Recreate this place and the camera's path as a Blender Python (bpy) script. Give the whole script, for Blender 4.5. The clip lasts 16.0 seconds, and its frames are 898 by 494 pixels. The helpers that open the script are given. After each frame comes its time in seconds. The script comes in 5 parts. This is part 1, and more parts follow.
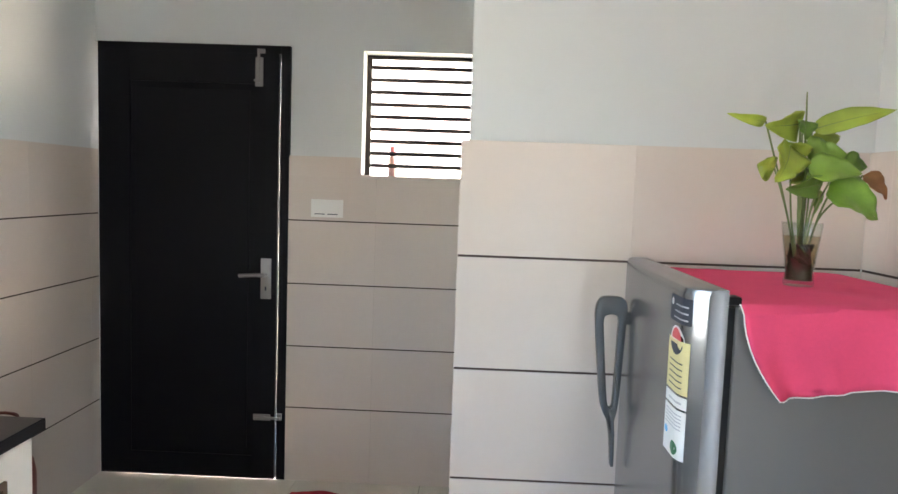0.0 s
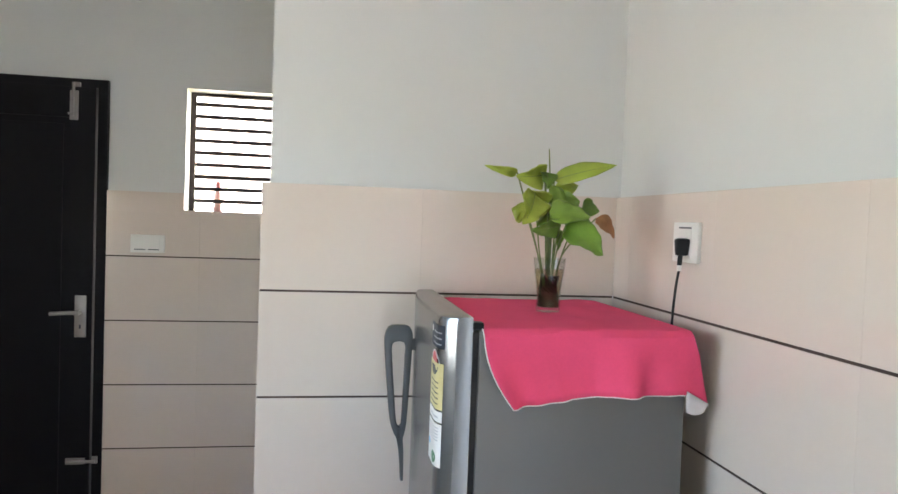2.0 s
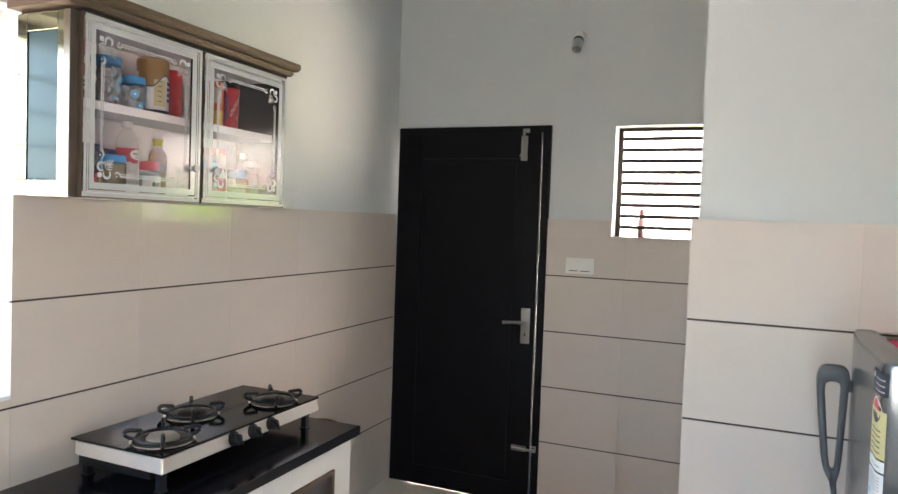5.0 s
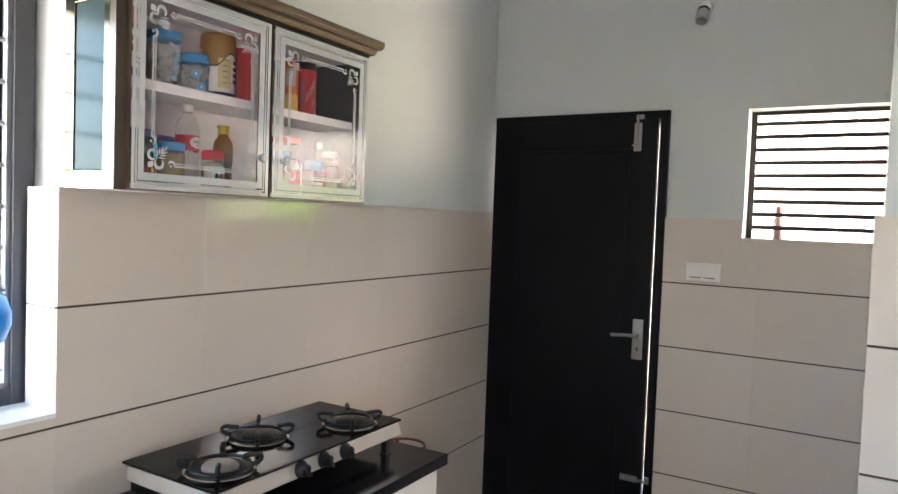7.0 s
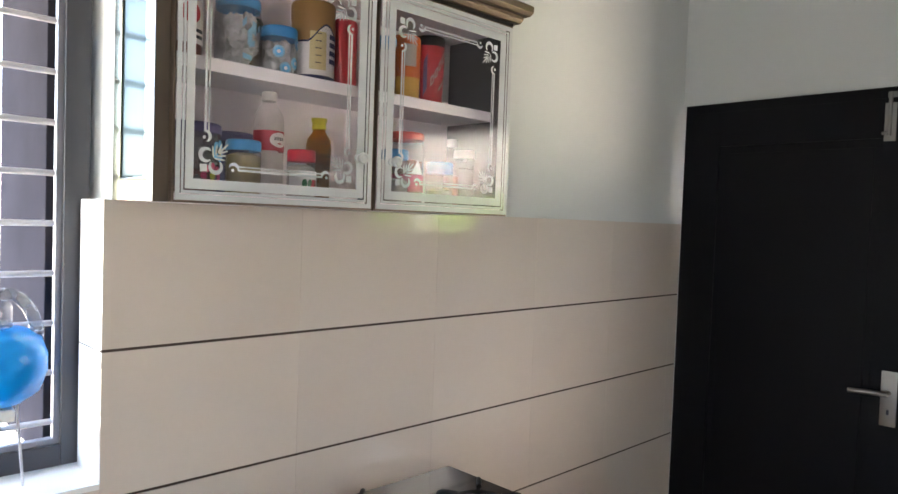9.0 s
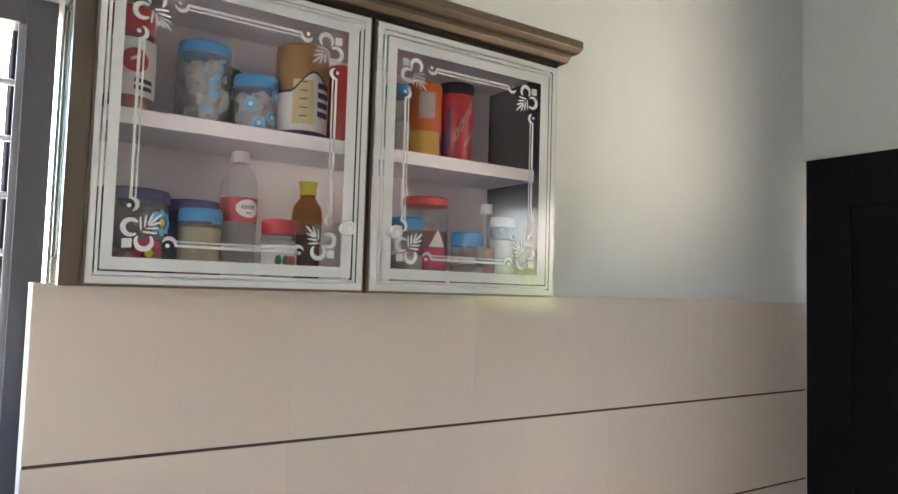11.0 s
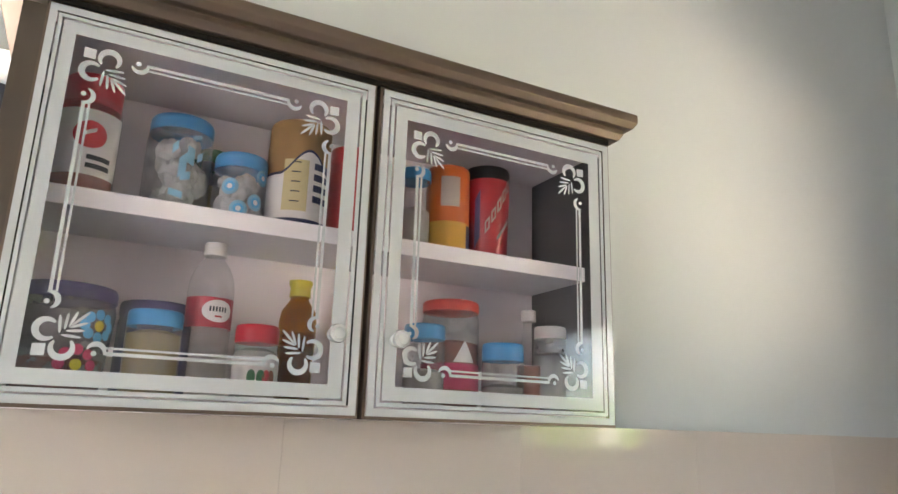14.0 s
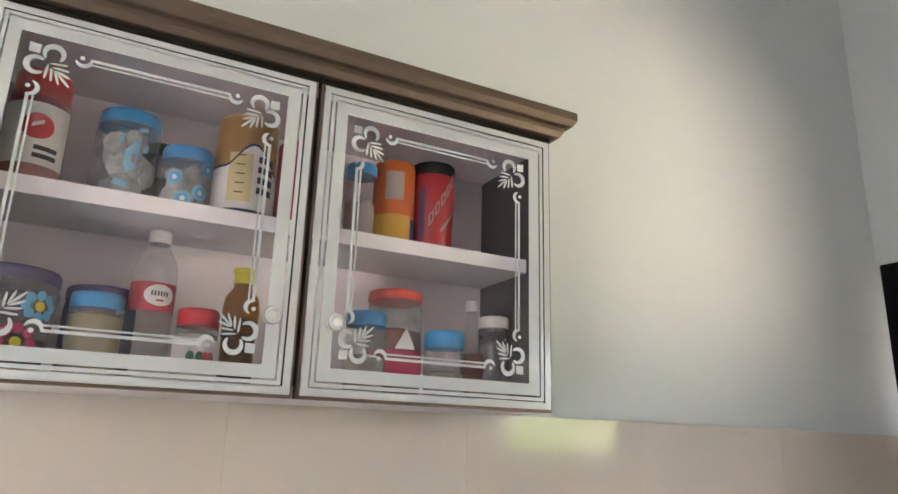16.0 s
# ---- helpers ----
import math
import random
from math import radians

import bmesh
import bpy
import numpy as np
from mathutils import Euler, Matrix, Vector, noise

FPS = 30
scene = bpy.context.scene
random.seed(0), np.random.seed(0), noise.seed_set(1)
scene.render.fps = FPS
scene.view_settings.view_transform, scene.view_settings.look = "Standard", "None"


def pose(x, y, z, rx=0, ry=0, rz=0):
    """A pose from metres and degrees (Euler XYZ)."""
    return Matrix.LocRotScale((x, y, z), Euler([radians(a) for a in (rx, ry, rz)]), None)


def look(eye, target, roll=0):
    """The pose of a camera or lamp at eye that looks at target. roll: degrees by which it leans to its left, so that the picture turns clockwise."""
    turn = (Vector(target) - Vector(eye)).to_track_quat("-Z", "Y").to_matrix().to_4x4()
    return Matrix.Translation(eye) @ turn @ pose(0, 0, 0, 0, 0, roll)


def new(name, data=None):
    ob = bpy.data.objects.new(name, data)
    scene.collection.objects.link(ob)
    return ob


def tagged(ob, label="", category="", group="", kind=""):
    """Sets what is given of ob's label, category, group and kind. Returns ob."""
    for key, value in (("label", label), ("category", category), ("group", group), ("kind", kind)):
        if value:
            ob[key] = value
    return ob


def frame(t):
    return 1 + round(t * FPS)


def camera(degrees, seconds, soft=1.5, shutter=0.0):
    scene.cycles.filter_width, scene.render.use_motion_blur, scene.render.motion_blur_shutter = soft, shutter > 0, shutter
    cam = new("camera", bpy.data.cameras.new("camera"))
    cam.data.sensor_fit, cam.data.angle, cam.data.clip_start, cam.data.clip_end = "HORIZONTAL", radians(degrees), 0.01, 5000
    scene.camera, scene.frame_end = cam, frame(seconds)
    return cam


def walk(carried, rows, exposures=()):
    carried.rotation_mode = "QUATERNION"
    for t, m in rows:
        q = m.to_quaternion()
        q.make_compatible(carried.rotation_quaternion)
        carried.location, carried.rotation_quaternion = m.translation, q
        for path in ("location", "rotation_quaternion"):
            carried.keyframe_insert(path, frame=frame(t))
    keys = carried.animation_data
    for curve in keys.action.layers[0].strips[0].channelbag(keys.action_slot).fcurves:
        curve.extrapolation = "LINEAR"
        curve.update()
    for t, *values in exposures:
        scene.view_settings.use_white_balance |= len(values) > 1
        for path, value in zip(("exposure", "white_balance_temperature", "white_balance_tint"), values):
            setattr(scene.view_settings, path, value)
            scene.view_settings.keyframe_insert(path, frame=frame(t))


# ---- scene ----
cam = camera(65.6, 16.0, soft=1.5)
PATH = [
    (0, (0.095, 0.112, 1.435), (0.038, 2.104, 1.266), 2.0),
    (0.5, (0.169, 0.072, 1.439), (0.285, 2.064, 1.303), 2.1),
    (1, (0.24, 0.034, 1.434), (0.496, 2.015, 1.33), 2.0),
    (1.5, (0.268, -0.013, 1.445), (0.609, 1.956, 1.364), 2.0),
    (2, (0.253, -0.064, 1.465), (0.593, 1.906, 1.397), 2.1),
    (2.5, (0.219, -0.11, 1.492), (0.471, 1.873, 1.433), 2.0),
    (3, (0.196, -0.144, 1.501), (0.225, 1.855, 1.45), 2.1),
    (3.5, (0.192, -0.171, 1.509), (-0.058, 1.812, 1.457), 1.9),
    (4, (0.197, -0.198, 1.522), (-0.278, 1.744, 1.459), 1.9),
    (4.5, (0.217, -0.237, 1.524), (-0.421, 1.657, 1.46), 1.9),
    (5, (0.217, -0.274, 1.526), (-0.564, 1.566, 1.454), 2.0),
    (5.2, (0.218, -0.28, 1.52), (-0.611, 1.539, 1.45), 2.0),
    (7.3, (0.031, 0.148, 1.516), (-1.049, 1.829, 1.435), 2.0),
    (7.5, (0.019, 0.209, 1.513), (-1.106, 1.861, 1.433), 1.9),
    (8, (-0.054, 0.331, 1.511), (-1.277, 1.911, 1.427), 1.9),
    (8.5, (-0.129, 0.445, 1.526), (-1.464, 1.932, 1.437), 1.9),
    (8.7, (-0.166, 0.495, 1.533), (-1.543, 1.943, 1.442), 1.9),
    (10.8, (-0.319, 0.939, 1.571), (-1.97, 2.063, 1.663), 1.7),
    (11, (-0.33, 0.964, 1.568), (-1.99, 2.073, 1.691), 1.7),
    (11.5, (-0.359, 1.02, 1.565), (-2.037, 2.09, 1.765), 1.8),
    (12, (-0.401, 1.063, 1.568), (-2.099, 2.087, 1.829), 1.8),
    (12.5, (-0.449, 1.107, 1.572), (-2.158, 2.091, 1.901), 1.9),
    (13, (-0.484, 1.146, 1.573), (-2.204, 2.086, 1.968), 2.0),
    (13.5, (-0.511, 1.169, 1.565), (-2.233, 2.076, 2.027), 1.8),
    (14, (-0.521, 1.188, 1.551), (-2.245, 2.07, 2.052), 1.8),
    (14.5, (-0.523, 1.203, 1.546), (-2.248, 2.074, 2.062), 1.9),
    (15, (-0.514, 1.217, 1.541), (-2.239, 2.082, 2.065), 1.9),
    (15.5, (-0.497, 1.236, 1.525), (-2.218, 2.101, 2.062), 1.8),
    (16, (-0.447, 1.258, 1.502), (-2.157, 2.142, 2.045), 1.7),
]
walk(cam, [(t, look(eye, target, roll)) for t, eye, target, roll in PATH], exposures=[(0, 4.55), (2, 4.46), (5, 4.43), (7.5, 4.36), (8.5, 4.36), (11, 4.44), (12.5, 4.63), (14.5, 4.68), (16, 4.64)])
# ---- light ----
world = bpy.data.worlds.new("sky")
scene.world = world
world.use_nodes = True
wn = world.node_tree.nodes
sky = wn.new("ShaderNodeTexSky")
sky.sky_type, sky.sun_disc = "NISHITA", False
sky.sun_elevation, sky.sun_rotation = radians(62.6), radians(180)
world.node_tree.links.new(sky.outputs[0], wn["Background"].inputs[0])
wn["Background"].inputs[1].default_value = 0.15
sun = new("sun", bpy.data.lights.new("sun", "SUN"))
sun.data.energy, sun.data.angle, sun.data.color = 5.0, radians(0.5), (1.0, 0.95, 0.87)
sun.matrix_world = look((0.0, -5.7, 11.0), (0, 0, 0))


def window_light(place, target, wide, high, watts, colour):
    lamp = new("daylight", bpy.data.lights.new("daylight", "AREA"))
    lamp.data.shape, lamp.data.size, lamp.data.size_y = "RECTANGLE", wide, high
    lamp.data.energy, lamp.data.color = watts, colour
    lamp.matrix_world = look(place, target)
    return lamp


window_light((-2.55, 0.0, 1.95), (0.0, 0.6, 0.95), 1.9, 1.9, 1.95, (0.76, 0.9, 1.0))
# fill lamp in the added east doorway, brightens the west wall
window_light((1.34, -1.65, 1.05), (0.0, -1.5, 1.05), 0.88, 2.0, 0.95, (0.93, 0.97, 1.0))
window_light((2.0, 4.1, 1.25), (-0.6, 4.0, 1.5), 1.7, 0.3, 24.5, (1.0, 0.85, 0.69))   # added lamp for the upper west wall, as light off the sunlit yard
window_light((1.9, 4.1, 2.95), (-0.8, 3.2, 1.3), 2.5, 1.2, 40.0, (1.0, 0.87, 0.74))   # added lamp for the lower west tiles, as sunlit sky above it


# ---- materials ----
def material(name, colour, rough=0.5, metal=0.0, vary=0.06, scale=6.0, grain=0.0, bump=0.0, bump_scale=120.0, specular=0.5, coat=0.0, per_object=0.0):
    m = bpy.data.materials.new(name)
    m.use_nodes = True
    nt = m.node_tree
    p = nt.nodes["Principled BSDF"]
    p.inputs["Roughness"].default_value, p.inputs["Metallic"].default_value = rough, metal
    p.inputs["Specular IOR Level"].default_value = specular
    p.inputs["Coat Weight"].default_value = coat
    co = nt.nodes.new("ShaderNodeTexCoord")
    big = nt.nodes.new("ShaderNodeTexNoise")
    big.inputs["Scale"].default_value, big.inputs["Detail"].default_value = scale, 4
    nt.links.new(co.outputs["Object"], big.inputs["Vector"])
    fine = nt.nodes.new("ShaderNodeTexNoise")
    fine.inputs["Scale"].default_value, fine.inputs["Detail"].default_value = scale * 14, 2
    nt.links.new(co.outputs["Object"], fine.inputs["Vector"])
    add = nt.nodes.new("ShaderNodeMath")
    add.operation = "MULTIPLY_ADD"
    nt.links.new(fine.outputs["Fac"], add.inputs[0])
    add.inputs[1].default_value = grain
    nt.links.new(big.outputs["Fac"], add.inputs[2])
    ramp = nt.nodes.new("ShaderNodeMapRange")
    ramp.inputs["From Min"].default_value, ramp.inputs["From Max"].default_value = 0.3, 0.7 + grain
    ramp.inputs["To Min"].default_value, ramp.inputs["To Max"].default_value = 1 - vary, 1 + vary
    nt.links.new(add.outputs[0], ramp.inputs["Value"])
    value = ramp.outputs[0]
    if per_object:
        info = nt.nodes.new("ShaderNodeObjectInfo")
        rnd = nt.nodes.new("ShaderNodeMapRange")
        rnd.inputs["To Min"].default_value, rnd.inputs["To Max"].default_value = 1 - per_object, 1 + per_object
        nt.links.new(info.outputs["Random"], rnd.inputs["Value"])
        mul = nt.nodes.new("ShaderNodeMath")
        mul.operation = "MULTIPLY"
        nt.links.new(value, mul.inputs[0])
        nt.links.new(rnd.outputs[0], mul.inputs[1])
        value = mul.outputs[0]
    mix = nt.nodes.new("ShaderNodeVectorMath")
    mix.operation = "SCALE"
    mix.inputs[0].default_value = colour
    nt.links.new(value, mix.inputs["Scale"])
    nt.links.new(mix.outputs[0], p.inputs["Base Color"])
    if bump:
        tex = nt.nodes.new("ShaderNodeTexNoise")
        tex.inputs["Scale"].default_value, tex.inputs["Detail"].default_value = bump_scale, 3
        nt.links.new(co.outputs["Object"], tex.inputs["Vector"])
        b = nt.nodes.new("ShaderNodeBump")
        b.inputs["Strength"].default_value, b.inputs["Distance"].default_value = bump, 0.002
        nt.links.new(tex.outputs["Fac"], b.inputs["Height"])
        nt.links.new(b.outputs[0], p.inputs["Normal"])
    return m


def clear(name, tint=(1, 1, 1), ior=1.5, rough=0.0, haze=0.0):
    """Clear glass or plastic in thin walls: see-through, with a gloss that grows towards the edge and, if haze is
    given, a pale patchy haze.
    """
    m = bpy.data.materials.new(name)
    m.use_nodes = True
    nt = m.node_tree
    nt.nodes.clear()
    out = nt.nodes.new("ShaderNodeOutputMaterial")
    tr = nt.nodes.new("ShaderNodeBsdfTransparent")
    tr.inputs[0].default_value = (*tint, 1)
    gl = nt.nodes.new("ShaderNodeBsdfGlossy")
    gl.inputs["Roughness"].default_value = rough
    lw = nt.nodes.new("ShaderNodeLayerWeight")
    lw.inputs["Blend"].default_value = 0.5
    pw = nt.nodes.new("ShaderNodeMath")
    pw.operation = "POWER"
    pw.inputs[1].default_value = 5.0
    nt.links.new(lw.outputs["Facing"], pw.inputs[0])
    fr = nt.nodes.new("ShaderNodeMath")
    fr.operation = "MULTIPLY_ADD"
    f0 = ((ior - 1) / (ior + 1)) ** 2
    fr.inputs[1].default_value, fr.inputs[2].default_value = 1 - f0, f0
    nt.links.new(pw.outputs[0], fr.inputs[0])
    mix = nt.nodes.new("ShaderNodeMixShader")
    nt.links.new(fr.outputs[0], mix.inputs[0])
    body = tr.outputs[0]
    if haze:
        df = nt.nodes.new("ShaderNodeBsdfDiffuse")
        df.inputs[0].default_value = (0.72, 0.72, 0.72, 1)
        co = nt.nodes.new("ShaderNodeTexCoord")
        tex = nt.nodes.new("ShaderNodeTexNoise")
        tex.inputs["Scale"].default_value, tex.inputs["Detail"].default_value = 45, 3
        nt.links.new(co.outputs["Object"], tex.inputs["Vector"])
        amount = nt.nodes.new("ShaderNodeMapRange")
        amount.inputs["From Min"].default_value, amount.inputs["From Max"].default_value = 0.35, 0.7
        amount.inputs["To Min"].default_value, amount.inputs["To Max"].default_value = 0.4 * haze, 1.6 * haze
        nt.links.new(tex.outputs["Fac"], amount.inputs["Value"])
        scuffed = nt.nodes.new("ShaderNodeMixShader")
        nt.links.new(amount.outputs[0], scuffed.inputs[0])
        nt.links.new(body, scuffed.inputs[1])
        nt.links.new(df.outputs[0], scuffed.inputs[2])
        body = scuffed.outputs[0]
    nt.links.new(body, mix.inputs[1])
    nt.links.new(gl.outputs[0], mix.inputs[2])
    nt.links.new(mix.outputs[0], out.inputs[0])
    return m


PLASTER = material("white_wall_paint", (0.57, 0.584, 0.574), 0.6, vary=0.025, scale=1.6, grain=0.2, bump=0.12, bump_scale=70)
CEILING = material("ceiling_paint", (0.8, 0.8, 0.78), 0.7, vary=0.02, scale=2)
TILE = material("glazed_beige_tile", (0.61, 0.53, 0.465), 0.09, vary=0.035, scale=3.5, grain=0.3, bump=0.012, bump_scale=9, per_object=0.018)
GROUT = material("dark_grout", (0.05, 0.031, 0.022), 0.8, vary=0.2, scale=30)
FLOOR_TILE = material("ivory_floor_tile", (0.72, 0.67, 0.59), 0.1, vary=0.06, scale=4, grain=0.3, per_object=0.02)
BLACK_WOOD = material("black_door_paint", (0.0036, 0.003, 0.0052), 0.5, vary=0.15, scale=5, grain=0.4, bump=0.05, bump_scale=60, specular=0.16)
STEEL = material("brushed_steel", (0.82, 0.76, 0.7), 0.24, 1.0, vary=0.06, scale=12, grain=0.4)
HOB_STEEL = material("bright_hob_steel", (0.84, 0.77, 0.69), 0.3, 0.7, vary=0.06, scale=12, grain=0.4)
HANDLE_STEEL = material("dull_satin_steel", (0.28, 0.265, 0.255), 0.38, 1.0, vary=0.06, scale=12, grain=0.4)
BLACK_METAL = material("bronze_black_metal", (0.035, 0.026, 0.02), 0.4, 0.3, vary=0.15, scale=20)
WINDOW_GREY = material("dark_grey_frame_paint", (0.045, 0.045, 0.053), 0.35, vary=0.08, scale=8, grain=0.2)
BAR_GREY = material("light_grey_bar_paint", (0.42, 0.41, 0.43), 0.4, vary=0.08, scale=15)
BEAD_GREY = material("mid_grey_bead_paint", (0.2, 0.195, 0.22), 0.4, vary=0.08, scale=15)
WHITE_SILL = material("white_glazed_sill", (0.8, 0.8, 0.79), 0.15, vary=0.03, scale=5)
BRONZE = material("champagne_bronze_aluminium", (0.165, 0.12, 0.091), 0.45, 0.7, vary=0.05, scale=7, grain=0.3)
# near-black: bronze of the divider, and painted shade under the cornice
DARK_BRONZE = material("dark_bronze_and_shade", (0.014, 0.011, 0.009), 0.55, vary=0.1, scale=12, specular=0.15)
SHUTTER = material("matt_dark_shutter", (0.03, 0.029, 0.036), 0.9, vary=0.1, scale=6, specular=0.0)
BOARD = material("white_laminate", (0.85, 0.79, 0.795), 0.4, vary=0.03, scale=5)
SHELF_WHITE = material("white_shelf_edge", (0.86, 0.85, 0.85), 0.35, vary=0.03, scale=9)
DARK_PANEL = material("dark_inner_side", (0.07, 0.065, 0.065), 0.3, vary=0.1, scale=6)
# near-black panel; the reflected sky's blue is put into its base colour
BLUE_PANEL = material("dark_panel_blue_reflection", (0.05, 0.078, 0.088), 0.16, vary=0.03, scale=4, specular=0.05)
FROST = material("white_etched_glass", (0.545, 0.556, 0.566), 0.14, vary=0.02, scale=8, specular=0.4)
GLASS = clear("clear_pane", (0.98, 0.96, 0.975), 1.43, 0.1)
TUMBLER = clear("tumbler_glass", (0.92, 0.94, 0.92), 1.45)
# pale haze mixed in to lighten bottles that stand in the cabinet's shade
PET = clear("clear_plastic", (0.99, 0.99, 0.99), 1.4, 0.05, haze=0.08)
JAR_PLASTIC = clear("hazy_jar_plastic", (0.97, 0.98, 0.985), 1.45, 0.08, haze=0.17)
SMOKE = clear("grey_clear_plastic", (0.66, 0.67, 0.7), 1.4, 0.1, haze=0.2)
WATER = clear("brown_water", (0.9, 0.82, 0.68), 1.2)
GRANITE = material("black_granite", (0.008, 0.008, 0.011), 0.16, vary=0.3, scale=40, grain=0.6, specular=0.28)
WHITE_PLASTER = material("cream_counter_wall", (0.72, 0.69, 0.63), 0.45, vary=0.03, scale=5)
HOB_GLASS = material("black_hob_glass", (0.009, 0.008, 0.0075), 0.1, vary=0.1, scale=10, specular=0.1)
IRON = material("black_cast_iron", (0.006, 0.0055, 0.0055), 0.4, vary=0.2, scale=40, specular=0.35, bump=0.2, bump_scale=300)
BRASS = material("burner_aluminium", (0.42, 0.40, 0.38), 0.35, 0.9, vary=0.1, scale=30)
BLACK_PLASTIC = material("black_plastic", (0.008, 0.008, 0.009), 0.4, vary=0.1, scale=20, specular=0.3)
WHITE_PLASTIC = material("white_plastic", (0.72, 0.7, 0.66), 0.3, vary=0.02, scale=20)
GREY_SHELL = material("pale_grey_plastic", (0.4, 0.4, 0.38), 0.4, vary=0.03, scale=20)
FRIDGE_SIDE = material("grey_fridge_side", (0.135, 0.132, 0.128), 0.42, 0.2, vary=0.04, scale=5, grain=0.3)
FRIDGE_DOOR = material("silver_fridge_door", (0.28, 0.286, 0.295), 0.25, 0.9, vary=0.03, scale=4, grain=0.2)
FRIDGE_TRIM = material("grey_fridge_handle", (0.11, 0.115, 0.12), 0.24, 0.5, vary=0.05, scale=12)
PINK = material("pink_cotton", (0.8, 0.085, 0.19), 0.85, vary=0.08, scale=10, grain=0.5, bump=0.4, bump_scale=500, specular=0.15)
LINING = material("white_cotton", (0.75, 0.7, 0.7), 0.9, vary=0.05, scale=10)
LEAF = material("green_leaf", (0.115, 0.21, 0.022), 0.38, vary=0.3, scale=14, grain=0.3, per_object=0.3)
LEAF_PALE = material("yellow_green_leaf", (0.28, 0.35, 0.04), 0.4, vary=0.2, scale=14, per_object=0.1)
LEAF_DRY = material("dry_brown_leaf", (0.36, 0.16, 0.06), 0.6, vary=0.3, scale=18)
STEM = material("pale_stem", (0.13, 0.17, 0.05), 0.5, vary=0.15, scale=30)
ROOT = material("brown_roots", (0.032, 0.022, 0.012), 0.7, vary=0.3, scale=60)
BLUE_PLASTIC = material("blue_plastic", (0.0, 0.3, 0.85), 0.3, vary=0.04, scale=8)
CYAN_PLASTIC = material("cyan_plastic", (0.0, 0.62, 0.66), 0.3, vary=0.04, scale=8)
LID_BLUE = material("sky_blue_lid", (0.05, 0.28, 0.58), 0.35, vary=0.05, scale=20)
LID_RED = material("red_lid", (0.55, 0.02, 0.035), 0.35, vary=0.05, scale=20)
LID_CORAL = material("coral_lid", (0.72, 0.09, 0.06), 0.35, vary=0.05, scale=20)
LID_GOLD = material("mustard_lid", (0.34, 0.19, 0.055), 0.4, vary=0.08, scale=20)
LID_PURPLE = material("dusky_purple_lid", (0.075, 0.065, 0.17), 0.4, vary=0.06, scale=20)
LID_YELLOW = material("yellow_cap", (0.6, 0.5, 0.02), 0.4, vary=0.05, scale=20)
LID_GREEN = material("dark_green_lid", (0.02, 0.14, 0.05), 0.4, vary=0.05, scale=20)
ORANGE = material("orange_plastic", (0.6, 0.13, 0.015), 0.4, vary=0.05, scale=14)
YELLOW = material("mustard_yellow_label", (0.62, 0.36, 0.05), 0.5, vary=0.1, scale=14)
RED = material("red_plastic", (0.4, 0.015, 0.022), 0.35, vary=0.07, scale=14)
NAVY = material("navy_blue", (0.012, 0.02, 0.09), 0.45, vary=0.1, scale=20)
AMBER = clear("amber_plastic", (0.66, 0.4, 0.07), 1.5, 0.03)
HONEY = material("dark_honey", (0.16, 0.065, 0.006), 0.15, vary=0.15, scale=20)
PAPER = material("white_label", (0.74, 0.72, 0.7), 0.5, vary=0.04, scale=25)
CREAM = material("cream_label", (0.6, 0.52, 0.26), 0.5, vary=0.05, scale=25)
PINK_PRINT = material("pink_print", (0.52, 0.04, 0.12), 0.45, vary=0.1, scale=25)
BLUE_PRINT = material("light_blue_print", (0.1, 0.4, 0.68), 0.45, vary=0.1, scale=25)
SPICE = material("olive_spice", (0.26, 0.2, 0.06), 0.8, vary=0.3, scale=40, grain=0.4)
BROWN_FILL = material("reddish_brown_contents", (0.3, 0.09, 0.05), 0.7, vary=0.25, scale=40)
GREY_FILL = material("grey_beige_contents", (0.4, 0.36, 0.32), 0.7, vary=0.1, scale=20)
INK = material("dark_ink", (0.02, 0.025, 0.04), 0.5, vary=0.1, scale=30)
RED_CLOTH = material("red_floor_cloth", (0.42, 0.015, 0.03), 0.9, vary=0.15, scale=20, bump=0.5, bump_scale=300)
WOOD = material("reddish_brown_wood", (0.26, 0.09, 0.035), 0.5, vary=0.2, scale=12, grain=0.4)
EARTH = material("dry_yard_ground", (0.34, 0.29, 0.23), 0.9, vary=0.2, scale=2, grain=0.4)
HEDGE = material("sunlit_foliage", (0.28, 0.42, 0.06), 0.5, vary=0.35, scale=5, grain=0.3)
ROOF_PINK = material("faded_pink_wall", (0.74, 0.57, 0.5), 0.8, vary=0.08, scale=2, grain=0.2)
CREAM_WALL = material("sunlit_cream_wall", (0.8, 0.73, 0.63), 0.8, vary=0.08, scale=2, grain=0.2)
ROOF_WHITE = material("white_outer_wall", (0.82, 0.81, 0.79), 0.8, vary=0.05, scale=2)


